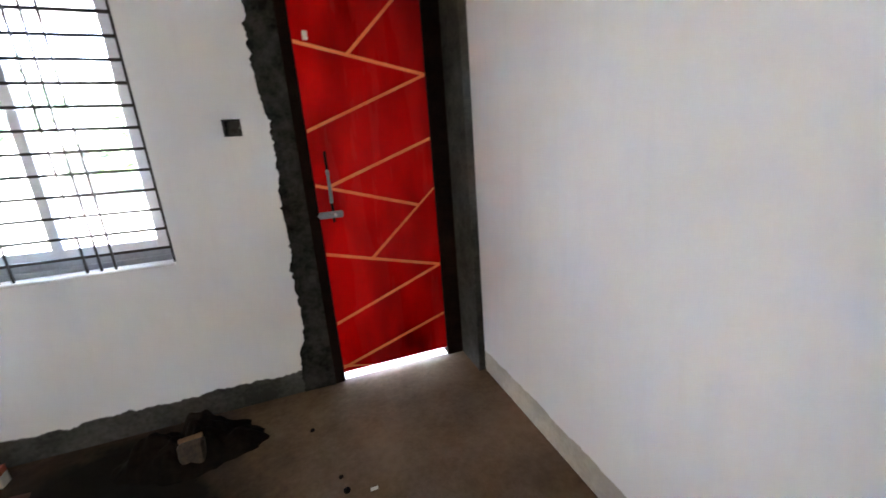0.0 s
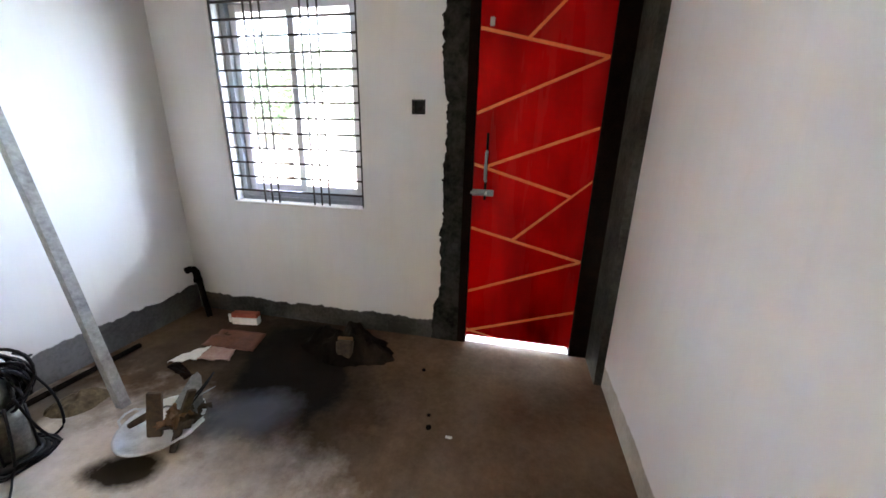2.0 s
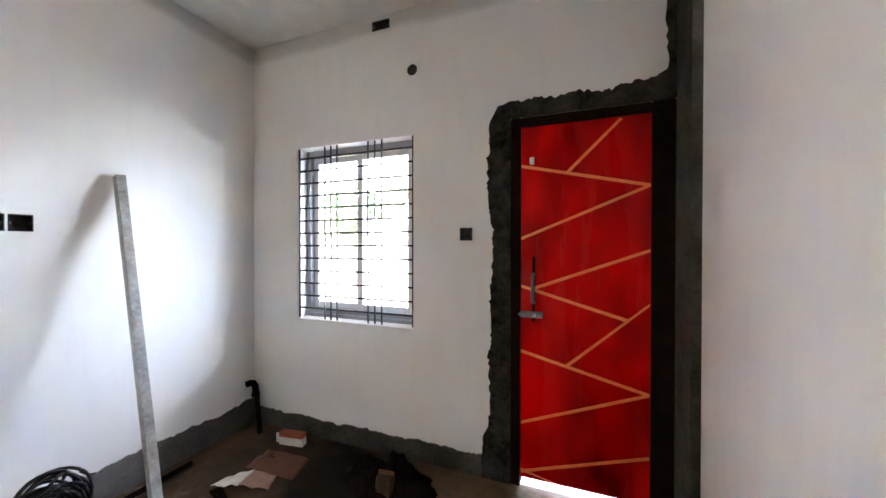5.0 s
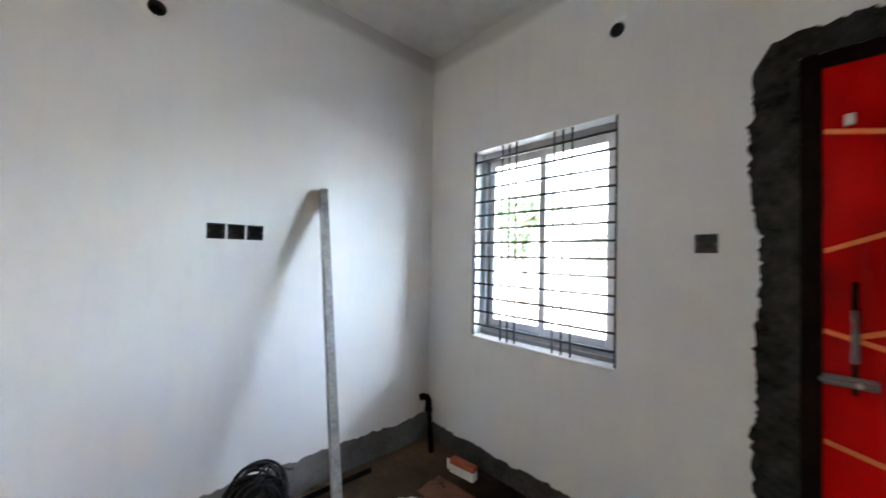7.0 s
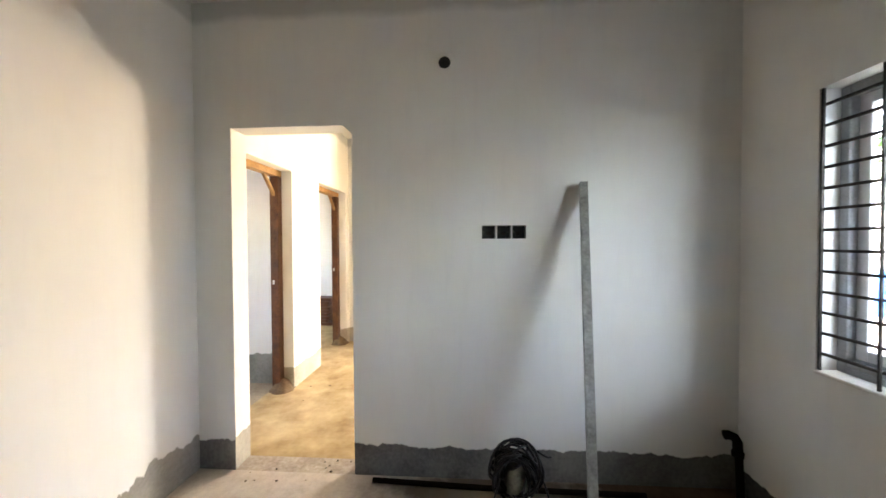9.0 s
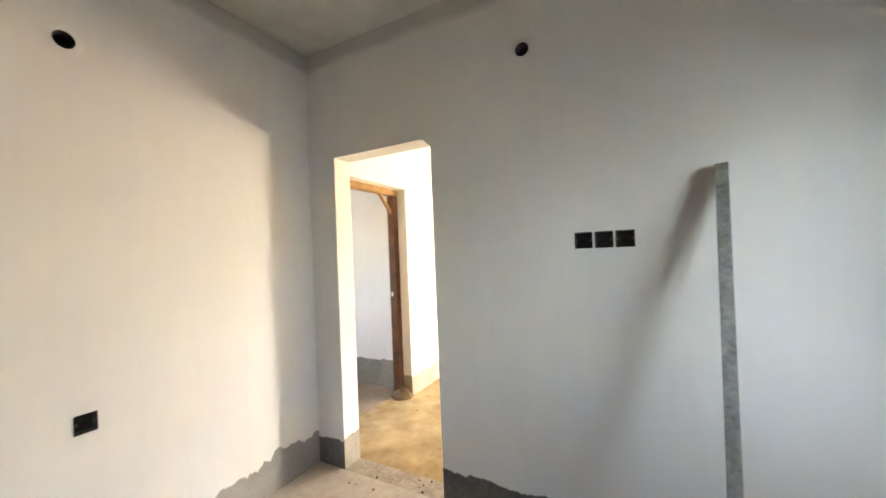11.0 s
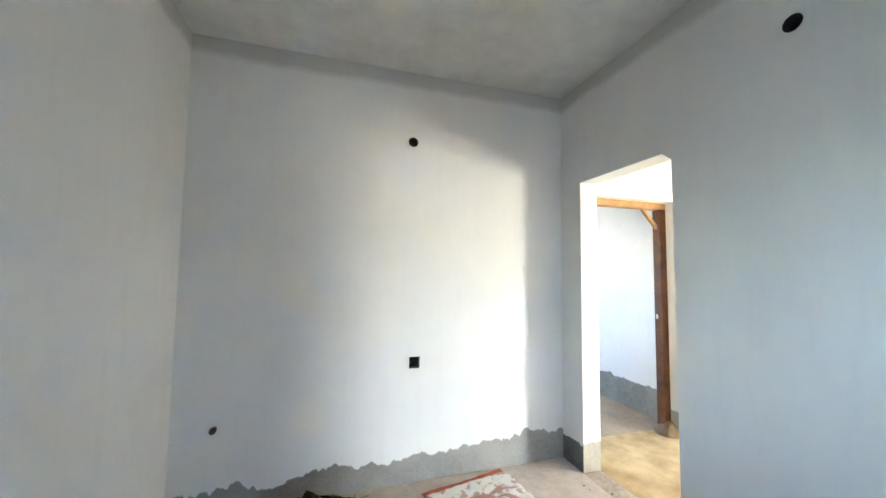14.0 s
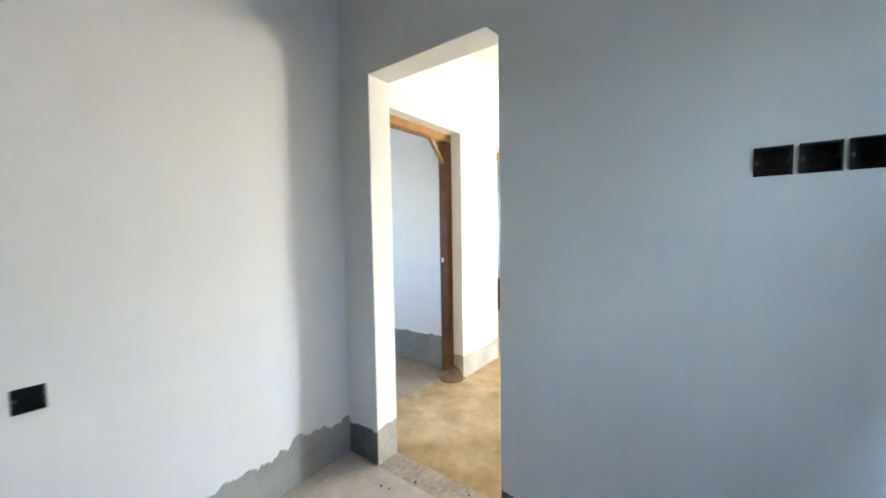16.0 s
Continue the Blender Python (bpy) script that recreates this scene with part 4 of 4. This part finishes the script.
for k in range(7):                              # wires that curl out of the bundle
    x0, y0, n, up = rng.uniform(1.42, 1.55), rng.uniform(0.2, 0.42), rng.uniform(0.09, 0.15), rng.uniform(0.03, 0.06)
    pts = []
    for i in range(9):
        u = i / 8
        pts.append((x0 - n * math.sin(u * 1.9), y0 + 0.05 * k / 7 + 0.16 * u * u - 0.03 * u, 0.06 * (1 - u) + up * math.sin(math.pi * u) + 0.004))
    tube("loose_wire", pts, 0.0022, M_COIR, heap, 5)

rng = random.Random(3)
for x, y, r in ((1.985, 2.44, 0.014), (1.855, 2.845, 0.012), (1.967, 2.515, 0.01)):
    bm = bmesh.new()
    bmesh.ops.create_icosphere(bm, subdivisions=2, radius=r)
    for v in bm.verts:
        v.co *= 1 + 0.4 * noise.noise(v.co * 90 + Vector((x * 9, y, 0)))
        v.co.z *= 0.6
    bmesh.ops.translate(bm, verts=bm.verts, vec=(x, y, r * 0.5))
    tagged(part("pebble", bm, M_SACK, smooth=True), "small dark stone chip on the floor", "pebble", "floor chips")
bm = bmesh.new()
add_box(bm, (2.07, 2.4, 0.001), (2.1, 2.415, 0.006), 0.002)
tagged(part("paper_scrap", bm, M_PAPER), "small white scrap on the floor", "scrap")

# ---- frames of the inner doorways ----


def inner_frame(name, label, x0, x1):
    t = thing(name, label, "door frame", kind="structure")
    y0, y1 = HY0 - 0.18, HY0 - 0.1
    box("stile", (x0 - 0.002, y0, 0), (x0 + 0.075, y1, 2.04), M_BROWN, t, 0.004)
    box("stile", (x1 - 0.075, y0, 0), (x1 + 0.002, y1, 2.04), M_BROWN, t, 0.004)
    box("head", (x0 - 0.002, y0, 2.041), (x1 + 0.002, y1, 2.1), M_BATTEN, t, 0.004)
    leaning((x0 + 0.06, HY0 - 0.14, 1.86), (x0 + 0.24, HY0 - 0.14, 2.045), 0.03, 0.03, "corner_brace", M_BATTEN, t)
    box("latch_strike", (x0 + 0.076, y0 + 0.02, 1.02), (x0 + 0.079, y0 + 0.04, 1.06), M_CHROME, t)
    return t


inner_frame("door_frame_1", "brown wooden door frame with a corner brace", D1[0], D1[1])
inner_frame("door_frame_2", "brown wooden door frame farther down the hall", D2[0], D2[1])

stack = thing("board_stack", "stack of brown wooden boards in the far room", "board stack", at=pose(-3.92, -0.98, 0))
rng = random.Random(23)
for k in range(9):
    dx, dy = rng.uniform(-0.02, 0.02), rng.uniform(-0.05, 0.05)
    box("board", (-0.15 + dx, -0.45 + dy, 0.052 * k), (0.15 + dx, 0.32 + dy, 0.052 * k + 0.047), M_BROWN, stack, 0.004)
for x in (D1[0], D2[0]):
    mound("mortar_collar", "lump of brown mortar round the foot of a door frame", "mortar", x + 0.02, HY0 - 0.1, 0.13, 0.12, 0.11, M_COLLAR, 0.3, seed=3.0 + x, rough=0.4, rings=10, sides=28)

# crumbs of cement along the threshold and on the hall floor
rng = random.Random(17)
for k in range(20):
    if k < 12:
        x, y = rng.uniform(-0.14, 0.1), rng.uniform(0.26, 0.97)
    else:
        x, y = rng.uniform(-1.9, -0.2), rng.uniform(0.1, 0.95)
    r = rng.uniform(0.003, 0.008)
    bm = bmesh.new()
    bmesh.ops.create_icosphere(bm, subdivisions=1, radius=r)
    for v in bm.verts:
        v.co *= 1 + 0.5 * noise.noise(v.co * 120 + Vector((k, y, 0)))
        v.co.z *= 0.6
    bmesh.ops.translate(bm, verts=bm.verts, vec=(x, y, r * 0.4))
    tagged(part("crumb", bm, M_TOOL if k % 3 else M_CEMENT), "small brown cement crumb on the floor", "crumb", "cement crumbs")

# ---- outside ----
bm = bmesh.new()
bmesh.ops.create_grid(bm, x_segments=2, y_segments=2, size=300)
bmesh.ops.translate(bm, verts=bm.verts, vec=(0, 0, -0.14))
tagged(part("ground", bm, M_GROUND), "pale dry ground outside the house", "ground", kind="structure")
slab("porch_floor", "pale concrete porch floor outside the door", (-1.0, L + 0.021, -0.13), (5.0, 5.2, -0.004), M_PORCH, "floor")
slab("porch_roof", "white plastered concrete porch roof over the window", (-1.4, L + T, 2.45), (4.4, 5.0, 2.58), M_OUT, "porch roof")
slab("house_roof", "flat concrete roof of the house", (-6.3, -3.3, H + 0.145), (W + 0.3, L + T, H + 0.26), M_OUT, "roof")
yard = slab("yard", "sunlit pale concrete yard", (-14, 5.6, -0.139), (14, 11.5, -0.09), M_SLAB, "yard")

house = thing("neighbour_house", "white neighbouring house with barred windows", "house", at=pose(0, 12.0, -0.14))
box("wall", (-9, 0, 0), (3.2, 6, 3.4), M_FACADE, house)
box("parapet", (-9.1, -0.12, 3.4), (3.3, 0.1, 4.1), M_FACADE, house, 0.02)
box("roof", (-9.1, 0.1, 3.4), (3.3, 6.1, 3.55), M_OUT, house)
for x in (-6.8, -3.4, 0.0):
    win = box("window", (x, -0.03, 1.0), (x + 1.4, 0.01, 2.3), M_ALUDARK, house, label="grey framed barred window")
    box("pane", (x + 0.06, -0.036, 1.06), (x + 1.34, -0.031, 2.24), M_DARKGLASS, win)
    for k in range(9):
        box("bar", (x, -0.07, 1.08 + k * 0.14), (x + 1.4, -0.055, 1.095 + k * 0.14), M_IRON, win)
    box("sunshade", (x - 0.15, -0.45, 2.42), (x + 1.55, 0.0, 2.5), M_OUT, house)


def tree(cx, cy, h, seed, low=0.45, clumps=26, name="tree", label="leafy green tree in the yard"):
    r = random.Random(seed)
    t = thing(name, label, name, "yard greenery", at=pose(cx, cy, -0.14))
    trunk = bmesh.new()
    add_tube(trunk, [(0, 0, 0), (0.05, 0.02, h * 0.25), (-0.03, 0.06, h * 0.5), (0.04, 0, h * 0.8)], [0.14, 0.11, 0.08, 0.03], 10)
    for k in range(9):
        a, z = r.uniform(0, math.tau), h * r.uniform(0.35, 0.75)
        n = r.uniform(0.7, 1.3)
        add_tube(trunk, [(0, 0, z), (n * 0.5 * math.cos(a), n * 0.5 * math.sin(a), z + 0.3), (n * math.cos(a), n * math.sin(a), z + 0.75)], [0.05, 0.03, 0.012], 6)
    part("trunk", trunk, M_BARK, t, smooth=True)
    verts, faces = [], []
    masses = [(r.gauss(0, 0.65), r.gauss(0, 0.65), h * r.uniform(low, 1.0), r.uniform(0.3, 0.55)) for _ in range(clumps)]
    for x, y, z, s in masses:
        for _ in range(150):
            p = Vector((x + r.gauss(0, s * 0.6), y + r.gauss(0, s * 0.6), z + r.gauss(0, s * 0.45)))
            a = Vector((r.gauss(0, 1), r.gauss(0, 1), r.gauss(0, 0.6))).normalized()
            b = a.cross(Vector((r.gauss(0, 1), r.gauss(0, 1), r.gauss(0, 1)))).normalized()
            n = len(verts)
            q = r.uniform(0.05, 0.09)
            verts += [p - a * q, p + b * q * 0.45, p + a * q, p - b * q * 0.45]
            faces.append((n, n + 1, n + 2, n + 3))
    me = bpy.data.meshes.new("crown")
    me.from_pydata(verts, [], faces)
    me.materials.append(M_LEAF)
    crown = new("crown", me)
    crown.parent = t


tree(-3.6, 9.6, 3.6, 1)
tree(-0.9, 10.4, 3.2, 2)
tree(4.6, 10.8, 4.2, 3)
# Out of view: added to keep low sky light off the west wall.
for k, (x, y, h) in enumerate(((4.9, 5.6, 2.3), (6.2, 6.6, 2.6), (7.4, 7.9, 2.9), (5.9, 8.6, 2.8), (7.8, 5.4, 2.6), (8.6, 9.3, 3.1))):
    tree(x, y, h, 20 + k, 0.12, 40, "shrub", "unseen dense green shrub added to block low sky light")
drum = thing("water_drum", "blue plastic water drum in the yard", "drum", at=pose(-5.4, 9.9, -0.09))
lathe("barrel", [(0.27, 0), (0.29, 0.03), (0.3, 0.28), (0.31, 0.3), (0.3, 0.32), (0.3, 0.56), (0.31, 0.58), (0.3, 0.6), (0.29, 0.86), (0.27, 0.9)], M_BLUE, drum, 28)
lathe("lid", [(0.275, 0.9), (0.28, 0.915), (0.26, 0.93), (0.02, 0.935)], M_BLUE, drum, 28)
